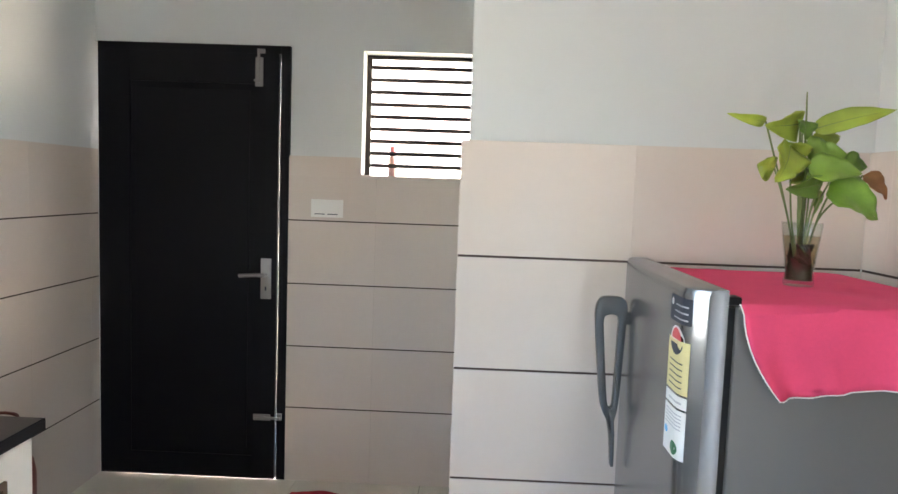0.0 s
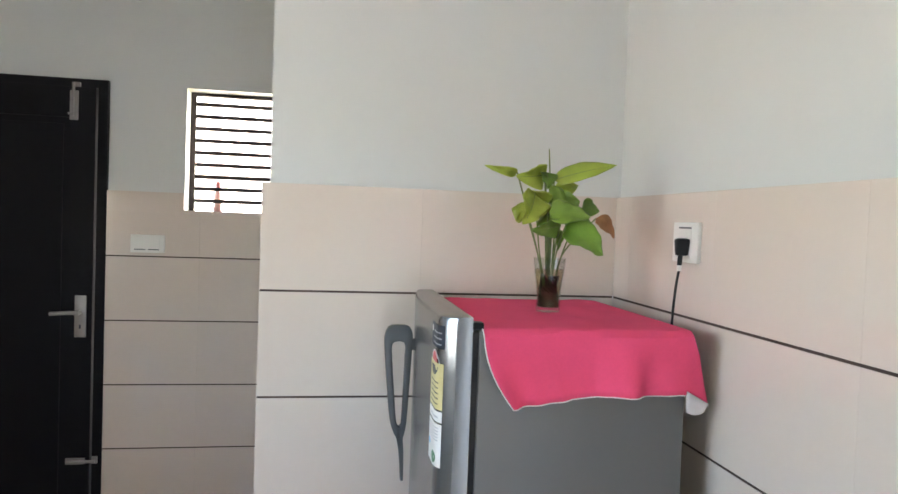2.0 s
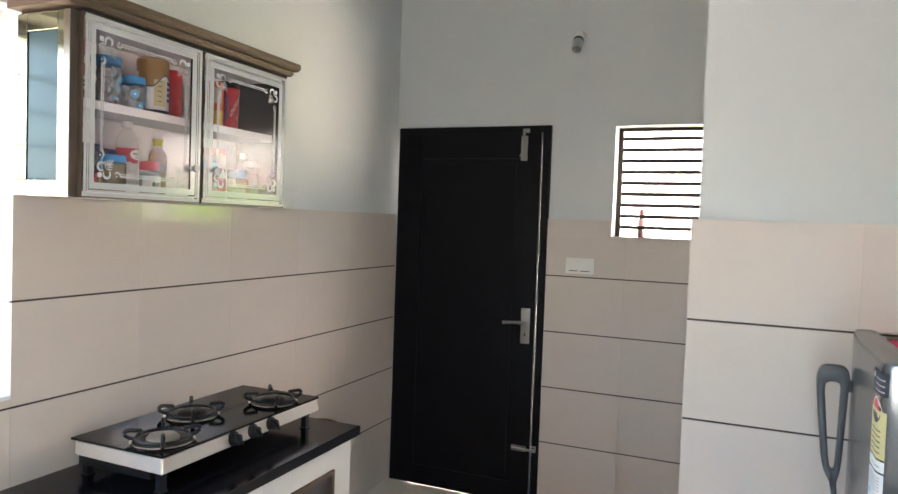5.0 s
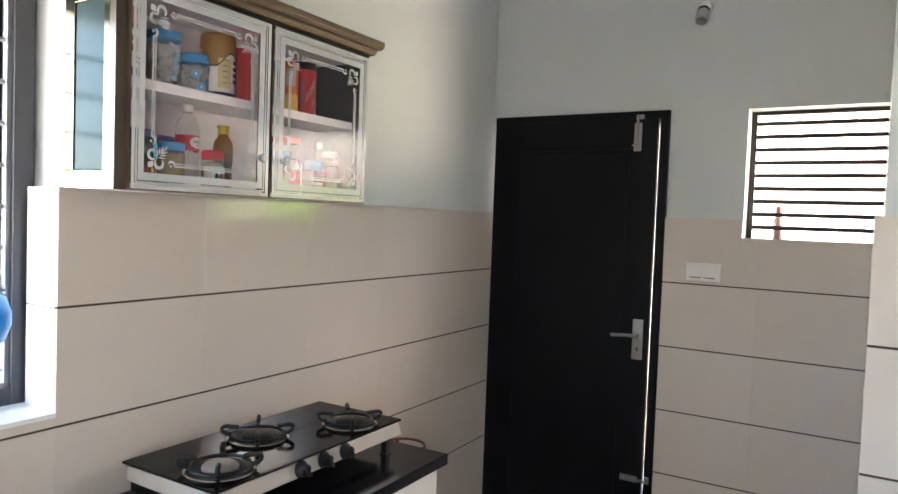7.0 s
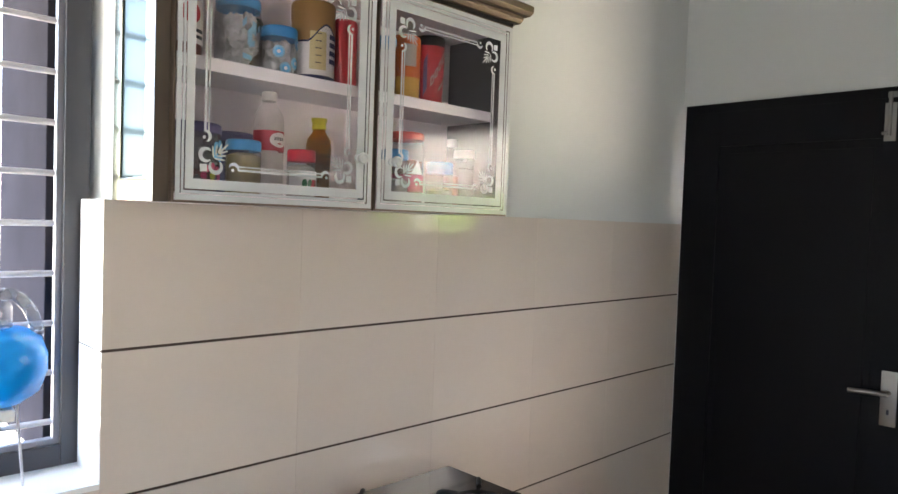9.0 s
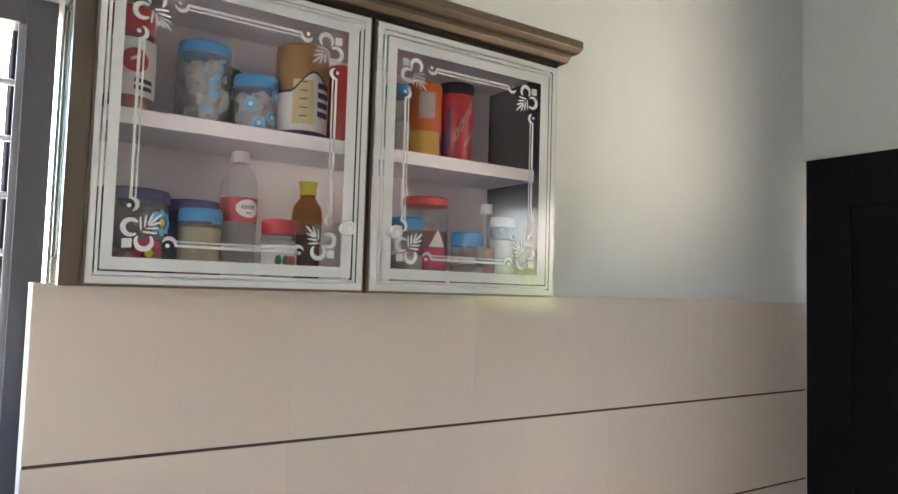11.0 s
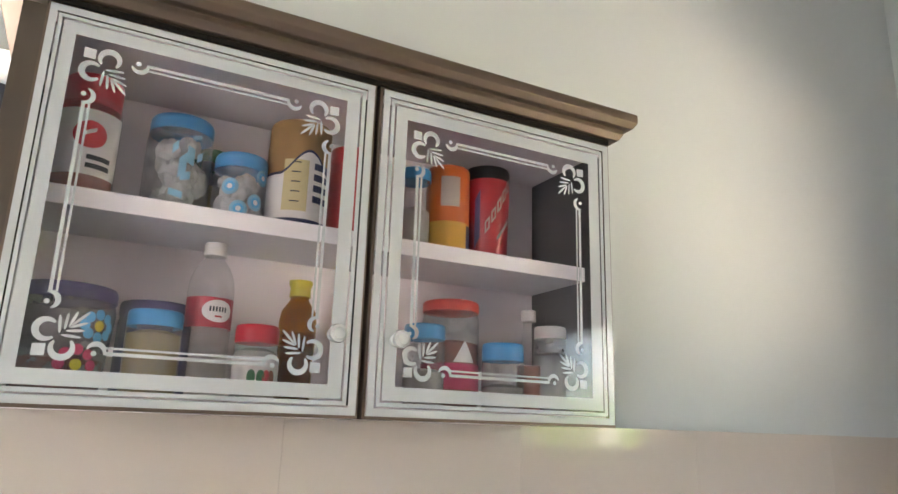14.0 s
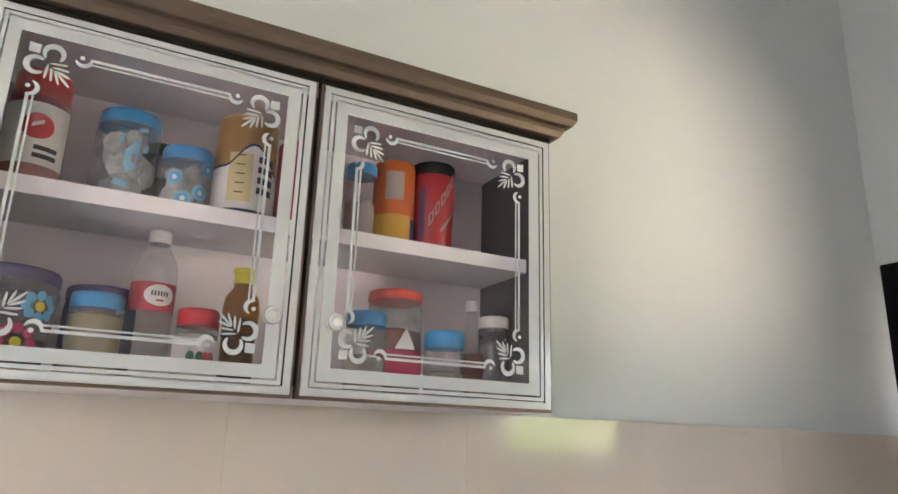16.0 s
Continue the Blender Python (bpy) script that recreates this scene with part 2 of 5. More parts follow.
# ---- building blocks ----
def part(name, bm, mat, parent=None, label="", smooth=False):
    me = bpy.data.meshes.new(name)
    bmesh.ops.recalc_face_normals(bm, faces=bm.faces)
    bm.to_mesh(me)
    bm.free()
    for mm in (mat if isinstance(mat, (list, tuple)) else [mat]):
        me.materials.append(mm)
    if smooth:
        me.polygons.foreach_set("use_smooth", [True] * len(me.polygons))
        me.set_sharp_from_angle(angle=radians(38))
    ob = new(name, me)
    ob.parent = parent
    if label:
        ob["label"] = label
    return ob


def empty(name, label, category, group="", kind=""):
    return tagged(new(name), label, category, group, kind)


def box(bm, x0, x1, y0, y1, z0, z1, bevel=0.0):
    tmp = bmesh.new()
    m = Matrix.Translation(((x0 + x1) / 2, (y0 + y1) / 2, (z0 + z1) / 2)) @ Matrix.Diagonal((abs(x1 - x0), abs(y1 - y0), abs(z1 - z0), 1))
    bmesh.ops.create_cube(tmp, size=1, matrix=m)
    if bevel:
        bmesh.ops.bevel(tmp, geom=tmp.edges[:], offset=bevel, segments=2, affect="EDGES", profile=0.6)
    join(bm, tmp)
    return bm


def join(bm, tmp, m=None):
    if m is not None:
        bmesh.ops.transform(tmp, matrix=m, verts=tmp.verts)
    table = {v: bm.verts.new(v.co) for v in tmp.verts}
    for f in tmp.faces:
        nf = bm.faces.new([table[v] for v in f.verts])
        nf.material_index, nf.smooth = f.material_index, f.smooth
    tmp.free()
    return bm


def lathe(bm, profile, centre=(0, 0, 0), segments=28, m=None):
    """Turns (radius, height) pairs round an upright axis; closed where a radius is 0."""
    tmp = bmesh.new()
    rings = []
    for r, z in profile:
        if r <= 1e-6:
            rings.append([tmp.verts.new((0, 0, z))])
        else:
            rings.append([tmp.verts.new((r * math.cos(2 * math.pi * k / segments), r * math.sin(2 * math.pi * k / segments), z)) for k in range(segments)])
    for a, b in zip(rings, rings[1:]):
        for k in range(segments):
            j = (k + 1) % segments
            if len(a) == 1 and len(b) > 1:
                tmp.faces.new((a[0], b[k], b[j]))
            elif len(b) == 1 and len(a) > 1:
                tmp.faces.new((a[k], b[0], a[j]))
            elif len(a) > 1:
                tmp.faces.new((a[k], b[k], b[j], a[j]))
    return join(bm, tmp, (Matrix.Translation(centre) @ m) if m is not None else Matrix.Translation(centre))


def tube(bm, points, radius, sides=8, closed=False, radii=None):
    pts = [Vector(p) for p in points]
    n = len(pts)
    rings = []
    for i, p in enumerate(pts):
        a = pts[(i - 1) % n] if closed or i else p
        b = pts[(i + 1) % n] if closed or i < n - 1 else p
        d = (b - a).normalized()
        side = d.cross(Vector((0, 0, 1)))
        if side.length < 0.05:
            side = d.cross(Vector((0, 1, 0)))
        side.normalize()
        up = side.cross(d)
        r = radii[i] if radii else radius
        rings.append([bm.verts.new(p + r * (math.cos(2 * math.pi * k / sides) * side + math.sin(2 * math.pi * k / sides) * up)) for k in range(sides)])
    for i in range(n if closed else n - 1):
        a, b = rings[i], rings[(i + 1) % n]
        for k in range(sides):
            bm.faces.new((a[k], a[(k + 1) % sides], b[(k + 1) % sides], b[k]))
    if not closed:
        bm.faces.new(rings[0][::-1])
        bm.faces.new(rings[-1])
    return bm


def curve(points, steps=6):
    """A smooth line through the points."""
    p = [Vector(q) for q in points]
    out = []
    for i in range(len(p) - 1):
        a, b, c, d = p[max(i - 1, 0)], p[i], p[i + 1], p[min(i + 2, len(p) - 1)]
        for k in range(steps):
            t = k / steps
            out.append(0.5 * ((2 * b) + (c - a) * t + (2 * a - 5 * b + 4 * c - d) * t * t + (3 * b - a - 3 * c + d) * t ** 3))
    out.append(p[-1])
    return out


def boxes(*sizes, bevel=0.0):
    bm = bmesh.new()
    for s in sizes:
        box(bm, *s, bevel=bevel)
    return bm


# ---- structure ----
XW, YN, XE, YS = -1.66, 3.355, 1.105, -2.2        # finished tile faces; the south wall
PROUD = 0.02                                        # tile face in front of the plaster
YP, XP = 1.926, 0.066                               # partition beside the fridge: face and free corner
ROWS_Z = (0.0, 0.36, 0.66, 0.96, 1.26, 1.56)
HIGH = 3.12
WIN_W = (-0.5, 1.068, 0.985, 2.085)                   # west window: y0, y1, z0, z1
WIN_N = (-0.42, 0.8, 1.48, 2.05)                  # north window: x0, x1, z0, z1
DOOR = (-1.66, -0.756, 2.058)

xw = XW - PROUD
wall_west = part("wall_west", boxes((xw - 0.22, xw, YS, WIN_W[0], 0, HIGH), (xw - 0.22, xw, WIN_W[1], YN + 0.24, 0, HIGH),
                                    (xw - 0.22, xw, WIN_W[0], WIN_W[1], 0, WIN_W[2]), (xw - 0.22, xw, WIN_W[0], WIN_W[1], WIN_W[3], HIGH)), PLASTER)
yn = YN + PROUD
wall_north = part("wall_north", boxes((xw, DOOR[1], yn, yn + 0.22, DOOR[2], HIGH), (DOOR[1], WIN_N[0], yn, yn + 0.22, 0, HIGH),
                                      (WIN_N[0], WIN_N[1], yn, yn + 0.22, 0, WIN_N[2]), (WIN_N[0], WIN_N[1], yn, yn + 0.22, WIN_N[3], HIGH),
                                      (WIN_N[1], XE + PROUD, yn, yn + 0.22, 0, HIGH)), PLASTER)
xe = XE + PROUD
WIN_E = (-2.1, -1.2, 0.0, 2.1)                    # unseen doorway added behind the walker to let in light: y0, y1, z0, z1
wall_east = part("wall_east", boxes((xe, xe + 0.2, YS, WIN_E[0], 0, HIGH), (xe, xe + 0.2, WIN_E[1], YN + 0.24, 0, HIGH), (xe, xe + 0.2, WIN_E[0], WIN_E[1], WIN_E[3], HIGH)), PLASTER)
wall_south = part("wall_south", boxes((xw - 0.22, XE + 0.22, YS - 0.2, YS, 0, HIGH)), PLASTER)
wall_partition = part("wall_partition", boxes((XP + PROUD, XE + PROUD, YP + PROUD, YP + 0.17, 0, HIGH)), PLASTER)
ceiling = part("ceiling", boxes((xw - 0.22, XE + 0.22, YS - 0.2, YN + 0.24, HIGH, HIGH + 0.12)), CEILING)
floor = part("floor", boxes((xw - 0.22, XE + 0.22, YS - 0.2, YN + 0.24, -0.12, -0.008)), GROUT)
for ob, label, cat in ((wall_west, "white painted west wall with a beige tiled dado and barred window", "wall"), (wall_north, "white painted end wall with beige tiled dado around the black door", "wall"),
                       (wall_east, "white painted side wall with beige tiled dado and power socket", "wall"), (wall_south, "plain white painted wall closing the kitchen", "wall"),
                       (wall_partition, "short white partition with beige tiled dado beside the fridge", "wall"), (ceiling, "plain white painted kitchen ceiling", "ceiling"), (floor, "ivory glazed tile floor", "floor")):
    tagged(ob, label, cat, kind="structure")

# ---- west window: dark grey frame with light bars ----
window_1 = empty("window_1", "dark grey framed window with horizontal light grey bars", "window", kind="structure")
y0, y1, z0, z1 = WIN_W[0], WIN_W[1] - 0.012, WIN_W[2] + 0.012, WIN_W[3]
fx0, fx1 = -1.875, -1.812
part("window_frame", boxes((fx0, fx1, y1 - 0.05, y1, z0, z1), (fx0, fx1, y0, y0 + 0.05, z0, z1), (fx0, fx1, y0 + 0.05, y1 - 0.05, z0, z0 + 0.045), (fx0, fx1, y0 + 0.05, y1 - 0.05, z1 - 0.05, z1), (fx0, fx1, 0.235, 0.285, z0 + 0.045, z1 - 0.05), bevel=0.002), WINDOW_GREY, window_1)
part("glazing_bead", boxes((fx1 - 0.03, fx1 - 0.012, y1 - 0.062, y1 - 0.05, z0 + 0.045, z1 - 0.05), (fx1 - 0.03, fx1 - 0.012, 0.285, y1 - 0.062, z0 + 0.045, z0 + 0.057)), BEAD_GREY, window_1)
part("shutter_stile", boxes((-2.29, -1.878, y1 - 0.068, y1 - 0.03, z0 - 0.0, z1), bevel=0.003), SHUTTER, window_1, "dark grey shutter leaf opened outward")
z = z0 + 0.09
while z < z1 - 0.06:
    bm = bmesh.new()
    tube(bm, [(-1.84, y0 + 0.05, z), (-1.84, y1 - 0.055, z)], 0.0065, 8)
    part("bar", bm, BAR_GREY, window_1, smooth=True)
    z += 0.105
part("window_sill", boxes((-1.80, XW + 0.002, y0, 1.035, WIN_W[2], WIN_W[2] + 0.012), bevel=0.001), WHITE_SILL, window_1, "white glazed tile sill")
part("reveal_tile", boxes((-1.80, XW - 0.012, 1.035, 1.0675, WIN_W[2], 1.257), (-1.80, XW - 0.012, 1.035, 1.0675, 1.26, 1.56)), WHITE_SILL, window_1, "pale glazed tiles lining the window reveal")

# ---- east doorway, unseen and added to light the west wall ----
door_2 = empty("door_2", "plain dark grey framed open doorway, unseen, added to let in light", "doorway", kind="structure")
part("door_frame", boxes((xe + 0.04, xe + 0.09, WIN_E[0], WIN_E[0] + 0.05, 0, WIN_E[3]), (xe + 0.04, xe + 0.09, WIN_E[1] - 0.05, WIN_E[1], 0, WIN_E[3]), (xe + 0.04, xe + 0.09, WIN_E[0] + 0.05, WIN_E[1] - 0.05, WIN_E[3] - 0.05, WIN_E[3])), WINDOW_GREY, door_2)

# ---- north window: bronze-black frame with close horizontal bars ----
window_2 = empty("window_2", "bronze-black barred ventilation window full of bright daylight", "window", kind="structure")
x0, x1, z0, z1 = WIN_N
fy0, fy1 = yn + 0.1, yn + 0.13
part("window_frame", boxes((x0, x0 + 0.024, fy0, fy1, z0, z1), (x1 - 0.024, x1, fy0, fy1, z0, z1), (x0 + 0.024, x1 - 0.024, fy0, fy1, z1 - 0.018, z1), bevel=0.002), BLACK_METAL, window_2)
for k in range(10):
    z = z1 - 0.054 - k * 0.0582
    if z < z0 + 0.01:
        break
    part("bar", boxes((x0 + 0.023, x1 - 0.023, fy0 + 0.01, fy0 + 0.024, z - 0.0098, z + 0.0098), bevel=0.0015), BLACK_METAL, window_2)
part("window_sill", boxes((x0, x1, YN - 0.001, yn + 0.2, z0 - 0.014, z0), bevel=0.001), TILE, window_2, "beige tile sill")

# ---- door ----
door_1 = empty("door_1", "matt black wooden door, not quite shut, in a black frame", "door", kind="structure")
dx0, dx1, dz = DOOR
fy = YN - 0.004
part("door_frame", boxes((dx0 + 0.004, dx0 + 0.05, fy, yn + 0.1, 0, dz), (-0.799, dx1, fy, yn + 0.1, 0, dz), (dx0 + 0.05, -0.799, fy, yn + 0.1, 2.02, dz), (dx0 + 0.05, dx0 + 0.075, fy + 0.05, yn + 0.1, 0, 2.02), (dx0 + 0.075, -0.799, fy + 0.05, yn + 0.1, 2.0, 2.02), bevel=0.0015), BLACK_WOOD, door_1)
lx0, lx1, lz0, lz1 = dx0 + 0.052, -0.8034, 0.008, 2.018
ly0, ly1 = fy - 0.017, fy + 0.018
leaf = part("door_leaf", boxes((lx0, lx1, ly0 + 0.008, ly1, lz0, lz1), (lx0, lx0 + 0.11, ly0, ly0 + 0.008, lz0, lz1), (lx1 - 0.11, lx1, ly0, ly0 + 0.008, lz0, lz1), (lx0 + 0.11, lx1 - 0.11, ly0, ly0 + 0.008, 1.88, lz1), (lx0 + 0.11, lx1 - 0.11, ly0, ly0 + 0.008, lz0, 0.12), bevel=0.0012), BLACK_WOOD, door_1)
part("door_panel", boxes((lx0 + 0.135, lx1 - 0.135, ly0 + 0.003, ly0 + 0.009, 0.15, 1.85), bevel=0.002), BLACK_WOOD, door_1)
hy = ly0
bm = bmesh.new()
box(bm, -0.876, -0.826, hy - 0.009, hy, 0.885, 1.076, bevel=0.004)
plate = part("handle_plate", bm, HANDLE_STEEL, door_1, "brushed steel handle plate", True)
bm = bmesh.new()
tube(bm, [(-0.851, hy - 0.005, 1.0), (-0.851, hy - 0.045, 1.0)], 0.009, 12)
tube(bm, curve([(-0.845, hy - 0.045, 1.0), (-0.89, hy - 0.047, 1.001), (-0.935, hy - 0.046, 0.998), (-0.967, hy - 0.042, 0.995)], 5), 0.009, 12)
part("lever", bm, HANDLE_STEEL, plate, smooth=True)
part("keyhole", boxes((-0.855, -0.847, hy - 0.0102, hy - 0.008, 0.925, 0.943), bevel=0.001), INK, plate)
bm = boxes((-0.912, -0.876, hy - 0.006, hy, 1.868, 2.0), bevel=0.002)
bolt = part("tower_bolt", bm, HANDLE_STEEL, door_1, "steel tower bolt")
bm = bmesh.new()
tube(bm, [(-0.894, hy - 0.012, 1.885), (-0.894, hy - 0.012, 2.036)], 0.0065, 10)
tube(bm, [(-0.894, hy - 0.012, 1.9), (-0.915, hy - 0.018, 1.893)], 0.005, 8)
part("bolt_rod", bm, HANDLE_STEEL, bolt, smooth=True)
part("bolt_keeper", boxes((-0.908, -0.872, fy - 0.012, fy, 2.014, 2.04), bevel=0.002), HANDLE_STEEL, bolt)
bm = boxes((-0.905, -0.822, hy - 0.006, hy, 0.298, 0.328), bevel=0.002)
bolt2 = part("slide_bolt", bm, HANDLE_STEEL, door_1, "steel slide bolt low on the door")
bm = bmesh.new()
tube(bm, [(-0.9, hy - 0.012, 0.313), (-0.775, hy - 0.012, 0.313)], 0.0065, 10)
part("bolt_rod", bm, HANDLE_STEEL, bolt2, smooth=True)
part("bolt_keeper", boxes((-0.795, -0.772, fy - 0.014, fy, 0.297, 0.329), bevel=0.002), HANDLE_STEEL, bolt2)

# ---- outside ----
# unseen slab, added to keep sun and sky off the shutter and reveal
tagged(part("sunshade", boxes((-2.45, xw - 0.2205, WIN_W[0] - 0.3, WIN_W[1] + 0.35, WIN_W[3] + 0.1, WIN_W[3] + 0.18)), ROOF_WHITE), "plain cement slab added out of view to shade the barred window", "sunshade", kind="structure")
bm = boxes((-400, 400, -400, 400, -0.5, -0.3))
tagged(part("ground", bm, EARTH), "dry pale yard ground outside the kitchen", "ground", kind="structure")
tagged(part("paving", boxes((-2.6, 2.6, yn + 0.22, yn + 1.1, -0.3, -0.02)), ROOF_WHITE), "pale cement step outside the black door", "paving", kind="structure")


def neighbour():
    house = empty("neighbour_house", "pink and white neighbouring house behind green shrubs", "house")
    part("wall", boxes((-6, 7, 9.0, 9.3, -0.3, 3.3)), CREAM_WALL, house)
    part("plinth_band", boxes((-6.05, 7.05, 8.9, 9.0, 2.0, 2.3)), ROOF_PINK, house)
    part("roof", boxes((-6.1, 7.1, 8.94, 12, 3.3, 3.45)), ROOF_PINK, house)


neighbour()


def shrub(place, wide, high, seed):
    rnd = random.Random(seed)
    thing = empty("shrub", "sunlit yellow-green garden shrub in leaf", "shrub", "shrubs in the yard")
    thing.location = place
    bm = bmesh.new()
    for k in range(5):
        a = rnd.uniform(0, 6.28)
        tube(bm, curve([(0.03 * math.cos(a), 0.03 * math.sin(a), 0), (0.15 * wide * math.cos(a), 0.15 * wide * math.sin(a), 0.45 * high), (0.35 * wide * math.cos(a), 0.3 * wide * math.sin(a), 0.85 * high)], 4), 0.015, 6)
    part("trunk", bm, WOOD, thing, smooth=True)
    vs, fs = [], []
    for k in range(900):
        c = Vector((rnd.gauss(0, 0.3) * wide, rnd.gauss(0, 0.22) * wide, high * rnd.uniform(0.12, 1.0) + rnd.gauss(0, 0.05)))
        s = rnd.uniform(0.05, 0.1)
        q = Euler((rnd.uniform(-0.9, 0.9), rnd.uniform(-0.9, 0.9), rnd.uniform(0, 6.28))).to_matrix()
        i = len(vs)
        vs += [c + q @ Vector(p) * s for p in ((0, -1, 0), (0.45, 0, 0.12), (0, 1, -0.1), (-0.45, 0, 0.12))]
        fs.append((i, i + 1, i + 2, i + 3))
    me = bpy.data.meshes.new("crown")
    me.from_pydata(vs, [], fs)
    me.materials.append(HEDGE)
    crown = new("crown", me)
    crown.parent = thing


for k in range(6):
    shrub((1.35 + 0.55 * k, 5.6 + 0.25 * (k % 3), -0.3), 0.9, 2.0 + 0.06 * ((k * 5) % 4), 20 + k)

# ---- counter and hob ----
counter = empty("kitchen_counter", "black granite topped counter on a cream plastered base", "counter")
CT, CX, CY = 0.735, -1.105, 2.035
part("worktop", boxes((XW + 0.001, CX, YS + 0.01, CY, CT - 0.036, CT), bevel=0.003), GRANITE, counter, "polished black granite worktop")
part("base_wall", boxes((CX - 0.055, CX - 0.03, YS + 0.01, 1.28, 0.60, CT - 0.036), (CX - 0.055, CX - 0.03, 1.90, CY - 0.02, 0, CT - 0.036), (CX - 0.055, CX - 0.03, 1.28, 1.90, 0.605, CT - 0.036),
                        (XW + 0.001, CX - 0.055, CY - 0.10, CY - 0.02, 0, CT - 0.036), (CX - 0.055, CX - 0.03, 1.20, 1.28, 0, 0.60), (CX - 0.055, CX - 0.03, YS + 0.01, 1.20, 0, 0.08)), WHITE_PLASTER, counter)
part("cupboard_door", boxes((CX - 0.052, CX - 0.036, 1.29, 1.89, 0.02, 0.595), bevel=0.002), DARK_PANEL, counter, "dark grey cupboard door")
part("door_frame", boxes((CX - 0.036, CX - 0.024, 1.28, 1.90, 0.585, 0.603), (CX - 0.036, CX - 0.024, 1.882, 1.90, 0.0, 0.585), (CX - 0.036, CX - 0.024, 1.28, 1.298, 0.0, 0.585), bevel=0.001), BRONZE, counter)
part("cupboard_door", boxes((CX - 0.052, CX - 0.036, YS + 0.05, 1.19, 0.09, 0.595), bevel=0.002), DARK_PANEL, counter, "dark grey cupboard door")


def arc(cx, cy, z, r, a0, a1, n=14):
    return [(cx + r * math.cos(radians(a0 + (a1 - a0) * k / n)), cy + r * math.sin(radians(a0 + (a1 - a0) * k / n)), z) for k in range(n + 1)]


def gas_hob():
    hob = empty("gas_hob", "three-burner gas hob with black glass top and steel front", "hob")
    x0, x1, y0, y1, zt = -1.588, -1.235, 1.172, 1.936, 0.852
    bm = bmesh.new()
    box(bm, x0, x1 + 0.003, y0 - 0.002, y1 + 0.002, zt - 0.007, zt, bevel=0.002)
    part("glass_top", bm, HOB_GLASS, hob)
    bm = bmesh.new()
    lo, hi = zt - 0.052, zt - 0.0075
    a = [bm.verts.new(p) for p in ((x0 + 0.01, y0 + 0.004, hi), (x1 - 0.002, y0 + 0.004, hi), (x1 - 0.002, y1 - 0.004, hi), (x0 + 0.01, y1 - 0.004, hi))]
    b = [bm.verts.new(p) for p in ((x0 + 0.01, y0 + 0.004, lo), (x1 + 0.006, y0 - 0.004, lo), (x1 + 0.006, y1 + 0.004, lo), (x0 + 0.01, y1 - 0.004, lo))]
    bm.faces.new(a), bm.faces.new(b[::-1])
    for k in range(4):
        bm.faces.new((a[k], a[(k + 1) % 4], b[(k + 1) % 4], b[k]))
    bmesh.ops.bevel(bm, geom=bm.edges[:], offset=0.004, segments=2, affect="EDGES")
    part("steel_body", bm, HOB_STEEL, hob, "brushed steel hob body", True)
    part("under_tray", boxes((x0 + 0.014, x1 - 0.055, y0 + 0.014, y1 - 0.04, lo - 0.03, lo - 0.0005), bevel=0.004), BLACK_PLASTIC, hob, "black under-tray of the hob")
    for x in (x0 + 0.03, x1 - 0.035):
        for y in (y0 + 0.035, y1 - 0.03):
            bm = boxes((x - 0.011, x + 0.011, y - 0.011, y + 0.011, CT + 0.004, lo + 0.002), (x - 0.014, x + 0.014, y - 0.014, y + 0.014, CT, CT + 0.005), bevel=0.002)
            part("leg", bm, BLACK_PLASTIC, hob, "black rubber leg")
    for y in (1.463, 1.556, 1.65):
        bm = bmesh.new()
        turn = Matrix.Rotation(radians(90), 4, "Y")
        lathe(bm, [(0, 0), (0.024, 0), (0.024, 0.006), (0.019, 0.01), (0.017, 0.026), (0.014, 0.028), (0, 0.028)], (x1 - 0.0015, y, 0.822), 20, turn)
        tmp = box(bmesh.new(), -0.02, 0.02, -0.0045, 0.0045, 0.02, 0.036, bevel=0.002)
        join(bm, tmp, Matrix.Translation((x1 - 0.0015, y, 0.822)) @ turn @ Matrix.Rotation(radians(35), 4, "Z"))
        part("knob", bm, BLACK_PLASTIC, hob, "black control knob", True)
    for bx, by, r, top in ((-1.336, 1.276, 0.079, BRASS), (-1.452, 1.516, 0.077, IRON), (-1.33, 1.79, 0.075, IRON)):
        bm = bmesh.new()
        lathe(bm, [(r + 0.011, 0.0), (r + 0.0125, 0.003), (r + 0.009, 0.005), (r + 0.005, 0.003), (r + 0.005, 0.0)], (bx, by, zt), 36)
        burner = part("burner", bm, STEEL, hob, "burner with bright steel drip ring", True)
        bm = bmesh.new()
        lathe(bm, [(0.046, 0.003), (0.047, 0.011), (0.04, 0.018), (0.026, 0.022), (0.014, 0.0225), (0, 0.0225)], (bx, by, zt), 28)
        part("burner_cap", bm, top, burner, smooth=True)
        bm = bmesh.new()
        lathe(bm, [(r + 0.0048, 0.002), (r - 0.006, 0.0012), (0.02, 0.001), (0, 0.001)], (bx, by, zt), 28)
        part("burner_bowl", bm, IRON, burner, smooth=True)
        bm = bmesh.new()
        tube(bm, arc(bx, by, zt + 0.013, r - 0.004, 0, 345, 30), 0.005, 8, True)
        for a in (45, 135, 225, 315):
            c, s = math.cos(radians(a)), math.sin(radians(a))
            q = lambda d, h: (bx + d * c, by + d * s, zt + h)
